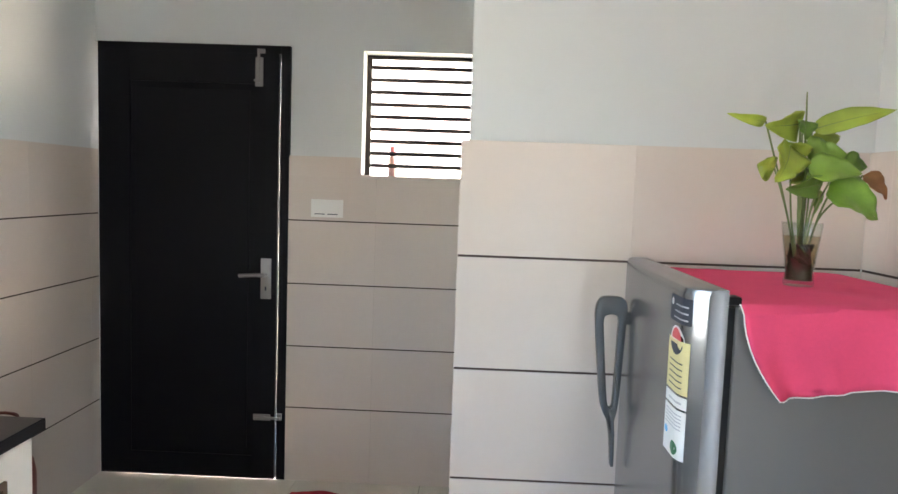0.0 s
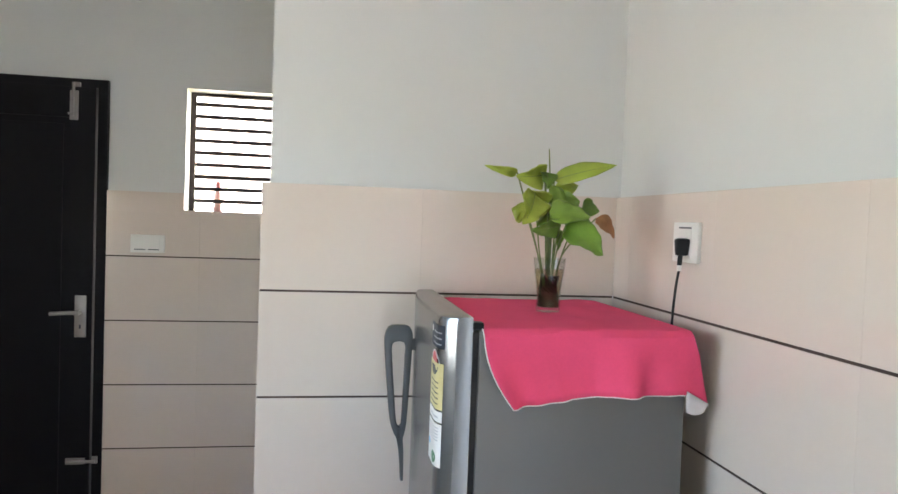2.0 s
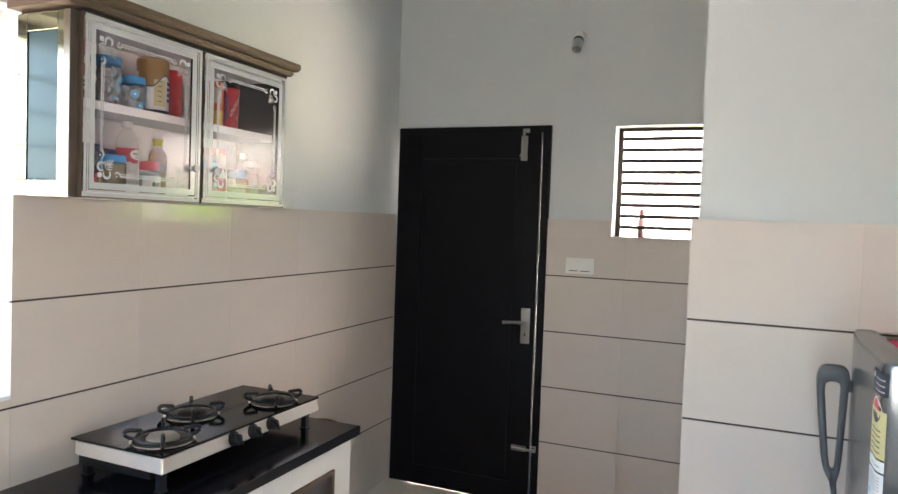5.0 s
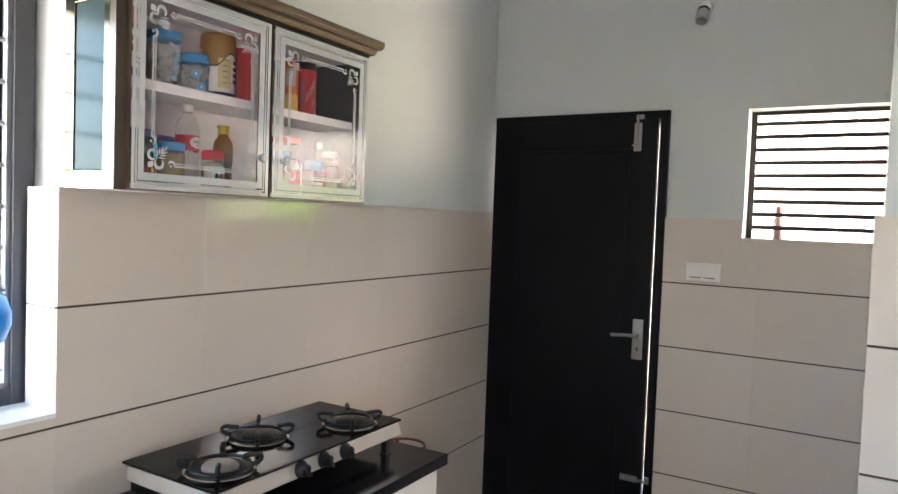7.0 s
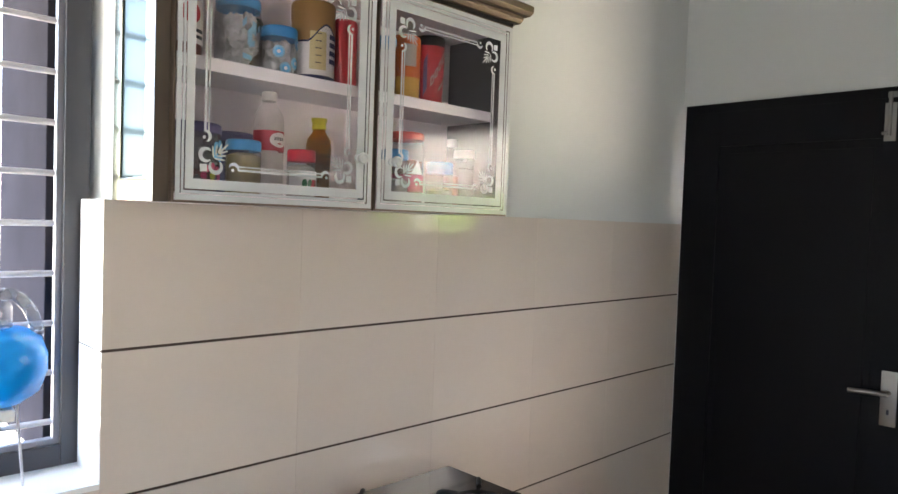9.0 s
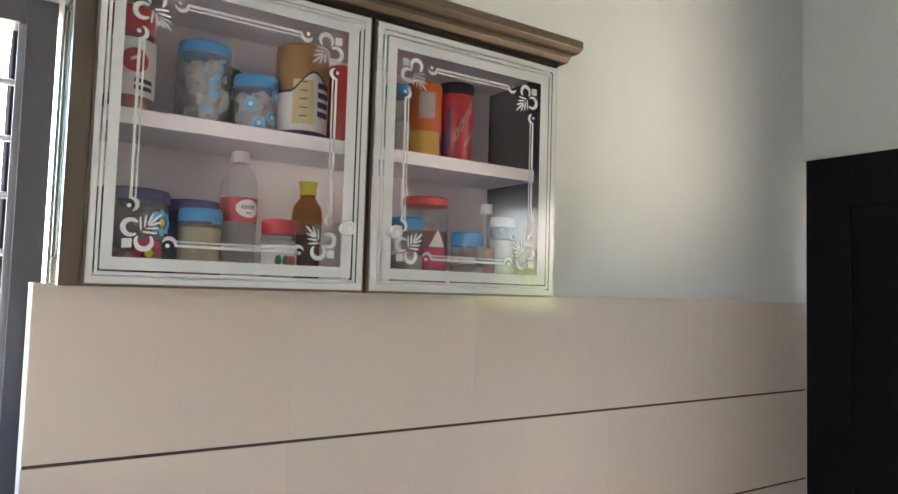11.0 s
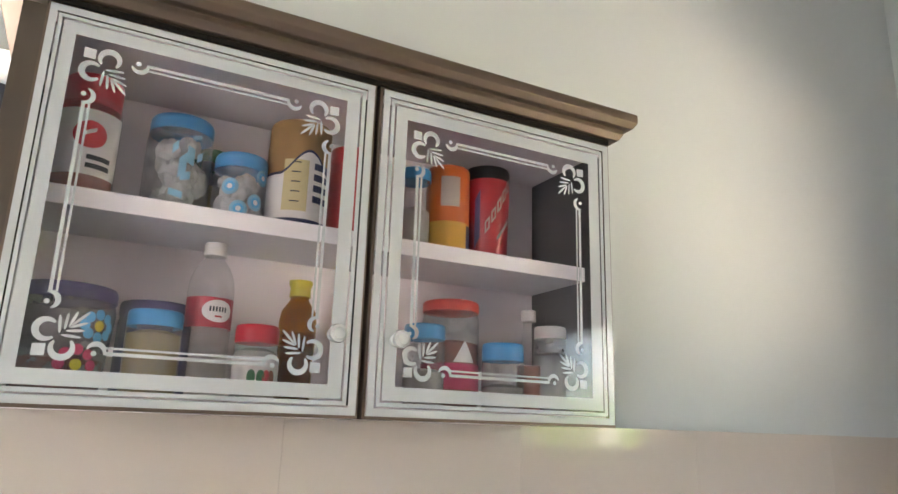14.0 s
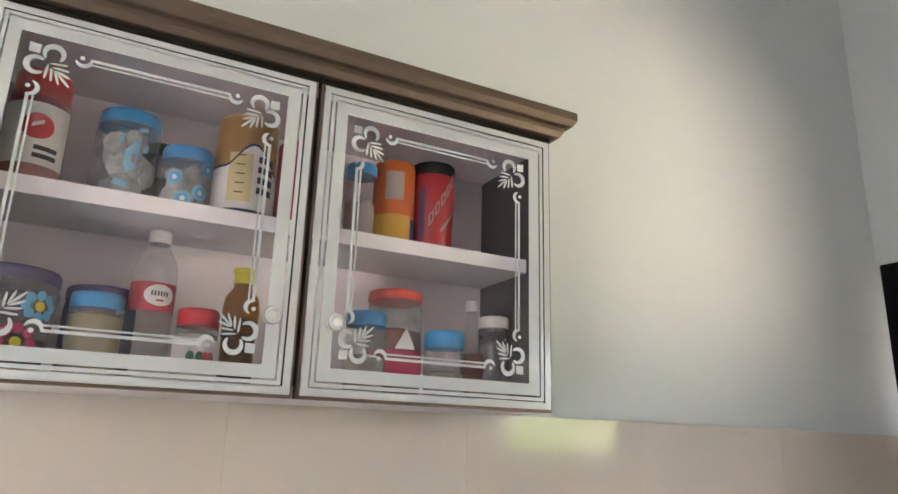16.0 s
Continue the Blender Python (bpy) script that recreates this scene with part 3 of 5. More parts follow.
            tube(bm, curve([q(r - 0.004, 0.012), q(r + 0.01, 0.015), q(r + 0.022, 0.023), q(r + 0.024, 0.032), q(r + 0.015, 0.0375), q(r - 0.004, 0.036), q(r - 0.022, 0.0335)], 4), 0.0064, 8)
            tube(bm, [q(r - 0.004, 0.013), q(r - 0.002, 0.002)], 0.0045, 8)
        part("pan_support", bm, IRON, burner, "black iron pan support", True)


gas_hob()

# ---- wall cabinet ----
# one bronze profile in two tones: bright where the window reflects, dark beyond
SIDE_BRONZE = material("champagne_bronze_reflecting", (0.22, 0.205, 0.14), 0.14, 0.9, vary=0.06, scale=9)
EDGE_BRONZE = material("bronze_edge_past_reflection", (0.12, 0.096, 0.075), 0.3, 0.6, vary=0.08, scale=10)
cabinet = empty("wall_cabinet", "bronze aluminium wall cabinet with two etched glass doors", "cabinet")
CF = -1.449                                          # front face of the doors
KY0, KYM, KY1, KZ0, KZ1 = 1.085, 1.535, 1.988, 1.558, 2.062
kb = CF - 0.024                                      # back of the doors
xb = xw + 0.001
part("back_panel", boxes((xb, xb + 0.006, KY0 + 0.02, KY1 - 0.02, KZ0 + 0.018, KZ1 - 0.018)), BOARD, cabinet, "pinkish white inner back")
part("bottom_board", boxes((xb, kb, KY0, KY1, KZ0, KZ0 + 0.018), bevel=0.001), BOARD, cabinet)
part("top_board", boxes((xb, kb, KY0, KY1, KZ1 - 0.018, KZ1), bevel=0.001), BOARD, cabinet)
part("shelf", boxes((xb + 0.007, kb - 0.03, KY0 + 0.02, KY1 - 0.02, 1.812, 1.838), bevel=0.001), SHELF_WHITE, cabinet, "white laminate shelf")
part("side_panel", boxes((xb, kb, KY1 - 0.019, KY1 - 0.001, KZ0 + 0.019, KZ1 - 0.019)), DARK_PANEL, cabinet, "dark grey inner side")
part("divider", boxes((kb - 0.022, kb - 0.001, KYM - 0.012, KYM + 0.012, KZ0 + 0.018, KZ1 - 0.018)), DARK_BRONZE, cabinet)
SY = 1.056                                           # outer face of the near side, proud of the doors
side = part("side_frame", boxes((kb - 0.045, kb - 0.02, SY, KY0 - 0.003, KZ0, KZ1), (xb, xb + 0.04, SY, KY0 - 0.003, KZ0, KZ1), (xb + 0.04, kb - 0.045, SY, KY0 - 0.003, KZ1 - 0.05, KZ1), (xb + 0.04, kb - 0.045, SY, KY0 - 0.003, KZ0, KZ0 + 0.045), bevel=0.002), SIDE_BRONZE, cabinet, "glossy champagne bronze corner profiles")
part("side_glass", boxes((xb + 0.042, kb - 0.047, SY + 0.004, SY + 0.014, KZ0 + 0.047, KZ1 - 0.052)), BLUE_PANEL, side, "dark glossy side panel with the sky's blue reflection in its colour")
part("edge_strip", boxes((kb - 0.0195, kb + 0.004, SY - 0.0015, KY0 - 0.003, KZ0, KZ1)), EDGE_BRONZE, side)


def cornice():
    """Two stepped mouldings that run along the front and return to the wall at the end."""
    bm = bmesh.new()
    steps = [(KZ1 + 0.009, 0.0), (KZ1 + 0.009, 0.016), (KZ1 + 0.02, 0.022), (KZ1 + 0.029, 0.022), (KZ1 + 0.029, 0.034), (KZ1 + 0.04, 0.041), (KZ1 + 0.056, 0.041), (KZ1 + 0.06, 0.036), (KZ1 + 0.06, 0.0)]
    rings = []
    for z, d in steps:
        ring = [(xb, KY0 - 0.06, z), (CF + d - 0.01, KY0 - 0.06, z), (CF + d - 0.01, KY1 + d, z), (xb, KY1 + d, z)]
        rings.append([bm.verts.new(p) for p in ring])
    for a, b in zip(rings, rings[1:]):
        for k in range(3):
            bm.faces.new((a[k], a[k + 1], b[k + 1], b[k]))
    for k in (0, 3):
        bm.faces.new([r[k] for r in rings] if k else [r[k] for r in rings][::-1])
    for r in (rings[0], rings[-1]):
        bm.faces.new(r)
    bmesh.ops.remove_doubles(bm, verts=bm.verts, dist=1e-5)
    bmesh.ops.bevel(bm, geom=[e for e in bm.edges if e.calc_length() > 0.2], offset=0.0012, segments=1, affect="EDGES")
    part("cornice", bm, BRONZE, cabinet, "stepped bronze cornice moulding")
    # dark strip that paints the shade beneath the cornice
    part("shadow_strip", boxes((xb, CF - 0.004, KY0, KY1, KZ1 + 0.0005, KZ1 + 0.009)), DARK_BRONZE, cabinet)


cornice()


def flat(bm, outline, x, thick=0.0006):
    """A thin flat shape at depth x from an outline of (y, z)."""
    a = [bm.verts.new((x + thick, y, z)) for y, z in outline]
    b = [bm.verts.new((x, y, z)) for y, z in outline]
    bm.faces.new(a)
    bm.faces.new(b[::-1])
    n = len(a)
    for k in range(n):
        bm.faces.new((a[k], b[k], b[(k + 1) % n], a[(k + 1) % n]))


def band(bm, cy, cz, r, a0, a1, w0, w1, x, n=14):
    """A curl: an arc that swells in the middle."""
    out, inn = [], []
    for k in range(n + 1):
        t = k / n
        a = radians(a0 + (a1 - a0) * t)
        w = w0 + (w1 - w0) * math.sin(math.pi * t) ** 0.8
        out.append((cy + (r + w / 2) * math.cos(a), cz + (r + w / 2) * math.sin(a)))
        inn.append((cy + (r - w / 2) * math.cos(a), cz + (r - w / 2) * math.sin(a)))
    flat_strip(bm, out, inn, x)


def flat_strip(bm, out, inn, x, thick=0.0006):
    va = [(bm.verts.new((x + thick, *p)), bm.verts.new((x + thick, *q))) for p, q in zip(out, inn)]
    vb = [(bm.verts.new((x, *p)), bm.verts.new((x, *q))) for p, q in zip(out, inn)]
    for k in range(len(va) - 1):
        bm.faces.new((va[k][0], va[k + 1][0], va[k + 1][1], va[k][1]))
        bm.faces.new((vb[k][1], vb[k + 1][1], vb[k + 1][0], vb[k][0]))
        bm.faces.new((va[k][0], vb[k][0], vb[k + 1][0], va[k + 1][0]))
        bm.faces.new((va[k][1], va[k + 1][1], vb[k + 1][1], vb[k][1]))


def ellipse(cy, cz, a, b, turn=0.0, n=14):
    c, s = math.cos(radians(turn)), math.sin(radians(turn))
    return [(cy + a * math.cos(2 * math.pi * k / n) * c - b * math.sin(2 * math.pi * k / n) * s, cz + a * math.cos(2 * math.pi * k / n) * s + b * math.sin(2 * math.pi * k / n) * c) for k in range(n)]


def ornament(y, z, sy, sz, x, door):
    """A corner scroll: diamond, two curls, a fan of seven leaves and a comma on each arm."""
    pieces = []

    def piece(name):
        pieces.append((name, bmesh.new()))
        return pieces[-1][1]

    flat(piece("scroll_diamond"), [(0.011, 0.012), (0.026, 0.013), (0.026, 0.028), (0.011, 0.027)], x)
    band(piece("scroll_curl"), 0.044, 0.024, 0.0125, 140, 405, 0.003, 0.0085, x)
    band(piece("scroll_curl"), 0.024, 0.046, 0.0125, 45, 310, 0.003, 0.0085, x)
    for s, turn, ln in ((0.016, 0, 0.027), (0.0, 50, 0.024), (0.0, -50, 0.024), (0.007, 40, 0.022), (0.007, -40, 0.022), (0.013, 24, 0.022), (0.013, -24, 0.022)):
        a = 45 + turn
        c = math.cos(radians(45))
        flat(piece("scroll_leaf"), ellipse(0.039 + s * c + 0.56 * ln * math.cos(radians(a)), 0.04 + s * c + 0.56 * ln * math.sin(radians(a)), ln / 2, 0.0019, a), x)
    band(piece("scroll_comma"), 0.083, 0.021, 0.0105, -20, 165, 0.001, 0.0068, x)
    flat(piece("scroll_dot"), ellipse(0.081, 0.019, 0.0034, 0.0034), x)
    band(piece("scroll_comma"), 0.021, 0.083, 0.0105, -75, 110, 0.001, 0.0068, x)
    flat(piece("scroll_dot"), ellipse(0.019, 0.081, 0.0034, 0.0034), x)
    for name, bm in pieces:
        for v in bm.verts:
            v.co.y, v.co.z = y + sy * (0.002 + v.co.y * 0.92), z + sz * (0.003 + v.co.z * 0.92)
        part(name, bm, FROST, door, "white etched scroll")


def band_ring(x0, x1, rect, insets, f0, f1):
    """A flat border band between two fractions of the insets (left, right, bottom, top) of a rectangle."""
    ya, yb, za, zb = rect
    l, r, d, u = insets
    bm = bmesh.new()
    loops = []
    for x in (x0, x1):
        for f in (f0, f1):
            loops.append([bm.verts.new((x, p, q)) for p, q in ((ya + l * f, za + d * f), (yb - r * f, za + d * f), (yb - r * f, zb - u * f), (ya + l * f, zb - u * f))])
    o0, i0, o1, i1 = loops
    for k in range(4):
        j = (k + 1) % 4
        for p, q in ((o0, i0), (o1, i1), (o0, o1), (i0, i1)):
            bm.faces.new((p[k], p[j], q[j], q[k]))
    return bm


def cabinet_door(ya, yb, insets, knob_y, label):
    rect = (ya, yb, KZ0, KZ1)
    door = part("door", band_ring(kb, CF - 0.006, rect, insets, 0.0, 0.1), BRONZE, cabinet, label)
    pane = part("pane", boxes((CF - 0.0065, CF - 0.002, ya + 0.004, yb - 0.004, KZ0 + 0.006, KZ1 - 0.006)), GLASS, door, "clear glass pane")
    pane.visible_shadow = False
    xs = CF - 0.0018
    for f0, f1 in ((0.1, 0.335), (0.39, 0.515), (0.575, 1.0)):
        part("etched_border", band_ring(xs, xs + 0.0006, rect, insets, f0, f1), FROST, door, "white etched border band")
    ia, ib, ja, jb = ya + insets[0], yb - insets[1], KZ0 + insets[2], KZ1 - insets[3]
    for d, w in ((0.019, 0.0042), (0.0265, 0.0026)):
        for line in ((ia + 0.089, ib - 0.089, ja + d, ja + d + w), (ia + 0.089, ib - 0.089, jb - d - w, jb - d),
                     (ia + d, ia + d + w, ja + 0.09, jb - 0.09), (ib - d - w, ib - d, ja + 0.09, jb - 0.09)):
            part("etched_line", boxes((xs, xs + 0.0006, *line)), FROST, door, "thin white etched line")
    for y, z, sy, sz in ((ia, ja, 1, 1), (ib, ja, -1, 1), (ia, jb, 1, -1), (ib, jb, -1, -1)):
        ornament(y, z, sy, sz, xs, door)
    bm = bmesh.new()
    turn = Matrix.Rotation(radians(90), 4, "Y")
    lathe(bm, [(0, 0), (0.0095, 0), (0.0095, 0.003), (0.0055, 0.006), (0.0055, 0.01), (0.011, 0.014), (0.0132, 0.02), (0.012, 0.025), (0.008, 0.027), (0.006, 0.0255), (0, 0.025)], (CF - 0.001, knob_y, 1.67), 24, turn)
    part("knob", bm, KNOB, door, "clear plastic knob", True)


KNOB = material("frosted_clear_plastic", (0.6, 0.6, 0.59), 0.08, vary=0.03, scale=40, specular=0.8)
cabinet_door(KY0 - 0.002, KYM - 0.003, (0.037, 0.0477, 0.044, 0.04), 1.488, "glass cabinet door etched with white scrolls")
cabinet_door(KYM + 0.003, KY1, (0.046, 0.05, 0.046, 0.047), 1.582, "narrower glass cabinet door etched with white scrolls")


# ---- jars and bottles in the cabinet ----
UP, LOW = 1.8385, 1.5765


def arc_patch(x, y, r, a0, a1, z0, z1, skew=0.0, n=0):
    """A label on a round jar; the angle 0 looks out of the cabinet."""
    bm = bmesh.new()
    cols = []
    n = n or max(6, int(abs(a1 - a0) / 4))
    for k in range(n + 1):
        a = radians(a0 + (a1 - a0) * k / n)
        dz = skew * k / n
        cols.append((bm.verts.new((x + r * math.cos(a), y + r * math.sin(a), z0 + dz)), bm.verts.new((x + r * math.cos(a), y + r * math.sin(a), z1 + dz))))
    for p, q in zip(cols, cols[1:]):
        bm.faces.new((p[0], q[0], q[1], p[1]))
    return bm


def curved_patch(x, y, r, a0, a1, low, high, n=40):
    """A print on a round jar between two curves of the angle."""
    bm = bmesh.new()
    cols = []
    for k in range(n + 1):
        d = a0 + (a1 - a0) * k / n
        p = (x + r * math.cos(radians(d)), y + r * math.sin(radians(d)))
        cols.append((bm.verts.new((*p, low(d))), bm.verts.new((*p, high(d)))))
    for p, q in zip(cols, cols[1:]):
        bm.faces.new((p[0], q[0], q[1], p[1]))
    return bm


def rumpled(x, y, z, r, h, mat, thing, seed):
    """A knotted bag of food that fills a jar unevenly."""
    rnd = random.Random(seed)
    bm = bmesh.new()
    for k in range(18):
        tmp = bmesh.new()
        bmesh.ops.create_icosphere(tmp, subdivisions=3, radius=1.0)
        size = r * rnd.uniform(0.3, 0.5)
        a, d, up = rnd.uniform(0, 6.28), rnd.random() ** 0.5 * (0.96 * r - size), z + 0.003 + size * 0.9 + (h - 1.8 * size) * rnd.random() ** 1.2
        for v in tmp.verts:
            q = v.co.copy()
            w = 1 + 0.45 * noise.noise(q * 2.6 + Vector((k * 3.1, seed, 0)))
            v.co = Vector((x + d * math.cos(a) + size * q.x * min(w, 1.02), y + d * math.sin(a) + size * q.y * min(w, 1.02), max(z + 0.003, up + size * q.z * w)))
        join(bm, tmp)
    part("contents", bm, mat, thing, "white bag of food", True)


def oval_patch(x, y, r, a, z, wide, high, n=20):
    bm = bmesh.new()
    c = bm.verts.new((x + r * math.cos(radians(a)), y + r * math.sin(radians(a)), z))
    rings = []
    for f in (0.25, 0.5, 0.75, 1.0):
        ring = []
        for k in range(n):
            t = 2 * math.pi * k / n
            b = radians(a) + f * wide / 2 / r * math.cos(t)
            ring.append(bm.verts.new((x + r * math.cos(b), y + r * math.sin(b), z + f * high / 2 * math.sin(t))))
        rings.append(ring)
    for k in range(n):
        bm.faces.new((c, rings[0][k], rings[0][(k + 1) % n]))
        for p, q in zip(rings, rings[1:]):
            bm.faces.new((p[k], q[k], q[(k + 1) % n], p[(k + 1) % n]))
    return bm


def jar(name, label, category, x, y, z, r, h, lid_mat, body_mat, fill=None, fill_to=0.6, lid_h=0.022, taper=1.0, neck=0.96, group="jars in the wall cabinet", lid_r=1.0):
    thing = empty(name, label, category, group)
    bh = h - lid_h * 0.8
    prof = [(0, 0.0), (r * 0.9 * taper, 0.0), (r * taper, 0.006), (r, bh * 0.87), (r * neck, bh * 0.95), (r * neck, bh)]
    bm = bmesh.new()
    lathe(bm, prof, (x, y, z), 28)
    part("body", bm, body_mat, thing, "", True)
    bm = bmesh.new()
    lathe(bm, [(r * neck * 0.99, h - lid_h + 0.003), (r * lid_r * 0.985, h - lid_h), (r * lid_r, h - lid_h + 0.002), *[(r * lid_r * (0.992 if k % 2 else 1.0), h - lid_h + 0.003 + (lid_h - 0.011) * k / 6) for k in range(7)], (r * lid_r, h - 0.008), (r * lid_r * 0.985, h - 0.004), (r * lid_r * 0.95, h - 0.001), (r * lid_r * 0.9, h), (r * lid_r * 0.8, h - 0.001), (0, h - 0.001)], (x, y, z), 32)
    part("lid", bm, lid_mat, thing, "", True)
    if fill:
        bm = bmesh.new()
        f = fill_to * bh
        lathe(bm, [(0, 0.003), (r * 0.87 * taper, 0.003), (r * 0.95 * taper, 0.008), (r * (0.95 * taper + 0.95 * (1 - taper) * fill_to), f), (r * 0.5, f + 0.006), (0, f + 0.002)], (x, y, z), 24)
        part("contents", bm, fill, thing, "", True)
    return thing


# the shelf above
PALE_PRINT = material("pale_blue_print", (0.2, 0.42, 0.58), 0.45, vary=0.2, scale=40)
j = jar("jam_jar", "clear jar with red lid and white label bearing a red oval", "jar", -1.585, 1.147, UP, 0.042, 0.182, LID_RED, PET, BROWN_FILL, 0.5, lid_h=0.045, lid_r=0.93)
part("label", arc_patch(-1.585, 1.147, 0.0425, -75, 75, UP + 0.03, UP + 0.125), PAPER, j)
part("oval", oval_patch(-1.585, 1.147, 0.043, 6, UP + 0.088, 0.045, 0.04), LID_RED, j)
for k in range(2):
    part("text_bar", arc_patch(-1.585, 1.147, 0.043, 5, 50, UP + 0.04 + 0.012 * k, UP + 0.047 + 0.012 * k), INK, j)
part("oval_mark", arc_patch(-1.585, 1.147, 0.0434, -4, 16, UP + 0.085, UP + 0.091, 0.008), PAPER, j)
BAG = material("white_plastic_bag", (0.46, 0.47, 0.46), 0.35, vary=0.22, scale=22, grain=0.5, bump=0.5, bump_scale=90)
j = jar("storage_jar", "tall clear jar with blue lid, white contents and blue print", "jar", -1.59, 1.272, UP, 0.0475, 0.15, LID_BLUE, JAR_PLASTIC, lid_h=0.024, lid_r=0.97)
rumpled(-1.59, 1.272, UP, 0.047, 0.116, BAG, j, 3.0)
for a, dz, w, h, sk in ((2, 0.062, 12, 0.03, 0.012), (14, 0.086, 12, 0.026, -0.004), (-12, 0.09, 9, 0.014, 0.008), (30, 0.082, 10, 0.012, 0.006), (8, 0.05, 16, 0.012, 0.004), (-4, 0.026, 22, 0.01, -0.004), (22, 0.112, 16, 0.007, 0.004)):
    part("print", arc_patch(-1.59, 1.272, 0.0496, a - w / 2, a + w / 2, UP + dz - h / 2, UP + dz + h / 2, sk), PALE_PRINT, j)
j = jar("storage_jar", "small clear jar with blue lid and blue spiral prints", "jar", -1.58, 1.363, UP, 0.04, 0.107, LID_BLUE, JAR_PLASTIC, lid_h=0.024)
rumpled(-1.58, 1.363, UP, 0.039, 0.078, BAG, j, 8.0)
for a, dz in ((-30, 0.05), (28, 0.03), (44, 0.072), (-8, 0.016)):
    part("print", oval_patch(-1.58, 1.363, 0.0406, a, UP + dz, 0.026, 0.026), PALE_PRINT, j)
    part("print_ring", oval_patch(-1.58, 1.363, 0.0409, a, UP + dz, 0.017, 0.017), BLUE_PRINT, j)
    part("print_centre", oval_patch(-1.58, 1.363, 0.0412, a, UP + dz, 0.008, 0.008), PAPER, j)
jar("spice_jar", "jar with dark green lid at the back of the shelf", "jar", -1.645, 1.325, UP, 0.03, 0.13, LID_GREEN, PET, SPICE, 0.6)
j = jar("milk_powder_tin", "white tin with mustard lid and a yellow measuring panel", "tin", -1.59, 1.455, UP, 0.05, 0.182, LID_GOLD, PAPER, lid_h=0.055, neck=1.0)
hill = lambda a: UP + 0.09 + 0.04 * math.cos(radians(max(-80, min(80, (a - 5) * 1.6)))) ** 2
part("gold_band", curved_patch(-1.59, 1.455, 0.0506, -100, 100, hill, lambda a: UP + 0.142), LID_GOLD, j)
part("outline", curved_patch(-1.59, 1.455, 0.0509, -100, 100, lambda a: hill(a) - 0.004, lambda a: hill(a) + 0.0005), NAVY, j)
part("panel", arc_patch(-1.59, 1.455, 0.0508, -40, 4, UP + 0.028, UP + 0.112), CREAM, j)
for k in range(4):
    part("mark", arc_patch(-1.59, 1.455, 0.0508, 14, 50, UP + 0.045 + 0.018 * k, UP + 0.056 + 0.018 * k), NAVY, j)
for k in range(5):
    part("scale_line", arc_patch(-1.59, 1.455, 0.0512, -26, -10, UP + 0.042 + 0.016 * k, UP + 0.044 + 0.016 * k), INK, j)
part("base_band", arc_patch(-1.59, 1.455, 0.0507, -100, 100, UP + 0.002, UP + 0.016), NAVY, j)
jar("storage_jar", "reddish jar at the end of the shelf", "jar", -1.60, 1.545, UP, 0.034, 0.165, LID_RED, RED, lid_h=0.03)
j = jar("storage_jar", "narrow clear jar with blue lid", "jar", -1.585, 1.662, UP, 0.028, 0.15, LID_BLUE, JAR_PLASTIC, GREY_FILL, 0.55, lid_h=0.022)
j = jar("drink_powder_jar", "orange and yellow drink powder jar with orange lid", "jar", -1.585, 1.727, UP, 0.039, 0.163, ORANGE, ORANGE, lid_h=0.03, neck=0.98)
part("label", arc_patch(-1.585, 1.727, 0.0395, -95, 95, UP + 0.004, UP + 0.058), YELLOW, j)
part("panel", arc_patch(-1.585, 1.727, 0.0398, -45, 5, UP + 0.085, UP + 0.14), GREY_FILL, j)
part("blue_corner", arc_patch(-1.585, 1.727, 0.0399, 30, 95, UP + 0.004, UP + 0.055), NAVY, j)
j = jar("malt_drink_jar", "red malt drink jar with black lid and slanted silver lettering bars", "jar", -1.585, 1.808, UP, 0.042, 0.177, BLACK_PLASTIC, RED, lid_h=0.026, taper=0.9, neck=0.99)
for k in range(5):
    part("letter_bar", arc_patch(-1.585, 1.808, 0.0428, -34 + 15 * k, -22 + 15 * k, UP + 0.045 + 0.02 * k, UP + 0.068 + 0.02 * k, 0.012), GREY_FILL, j)
    part("letter_hole", arc_patch(-1.585, 1.808, 0.0431, -30.5 + 15 * k, -25.5 + 15 * k, UP + 0.0535 + 0.02 * k, UP + 0.0665 + 0.02 * k, 0.005), RED, j)
part("text_bar", arc_patch(-1.585, 1.808, 0.0428, -4, 34, UP + 0.034, UP + 0.042, 0.04), GREY_FILL, j)
part("swoosh", arc_patch(-1.585, 1.808, 0.0425, -60, -46, UP + 0.02, UP + 0.11, 0.02), LID_PURPLE, j)

# the cabinet floor
j = jar("biscuit_container", "large clear container with purple lid and flower prints", "container", -1.555, 1.158, LOW, 0.06, 0.138, LID_PURPLE, SMOKE, BROWN_FILL, 0.35, lid_h=0.02, taper=0.86)
for a, dz, mm, s in ((42, 0.085, BLUE_PRINT, 0.02), (20, 0.035, PINK_PRINT, 0.026)):
    for k in range(8):
        t = math.pi * 2 * k / 8
        part("petal", oval_patch(-1.555, 1.158, 0.061, a + 18 * math.cos(t), LOW + dz + 0.9 * s * math.sin(t) * 0.8, 0.014, 0.014, 10), mm, j)
    part("flower_centre", oval_patch(-1.555, 1.158, 0.0615, a, LOW + dz, 0.014, 0.014), LID_YELLOW, j)
jar("food_container", "wide navy container with purple lid", "container", -1.615, 1.272, LOW, 0.05, 0.135, LID_PURPLE, NAVY, lid_h=0.02)
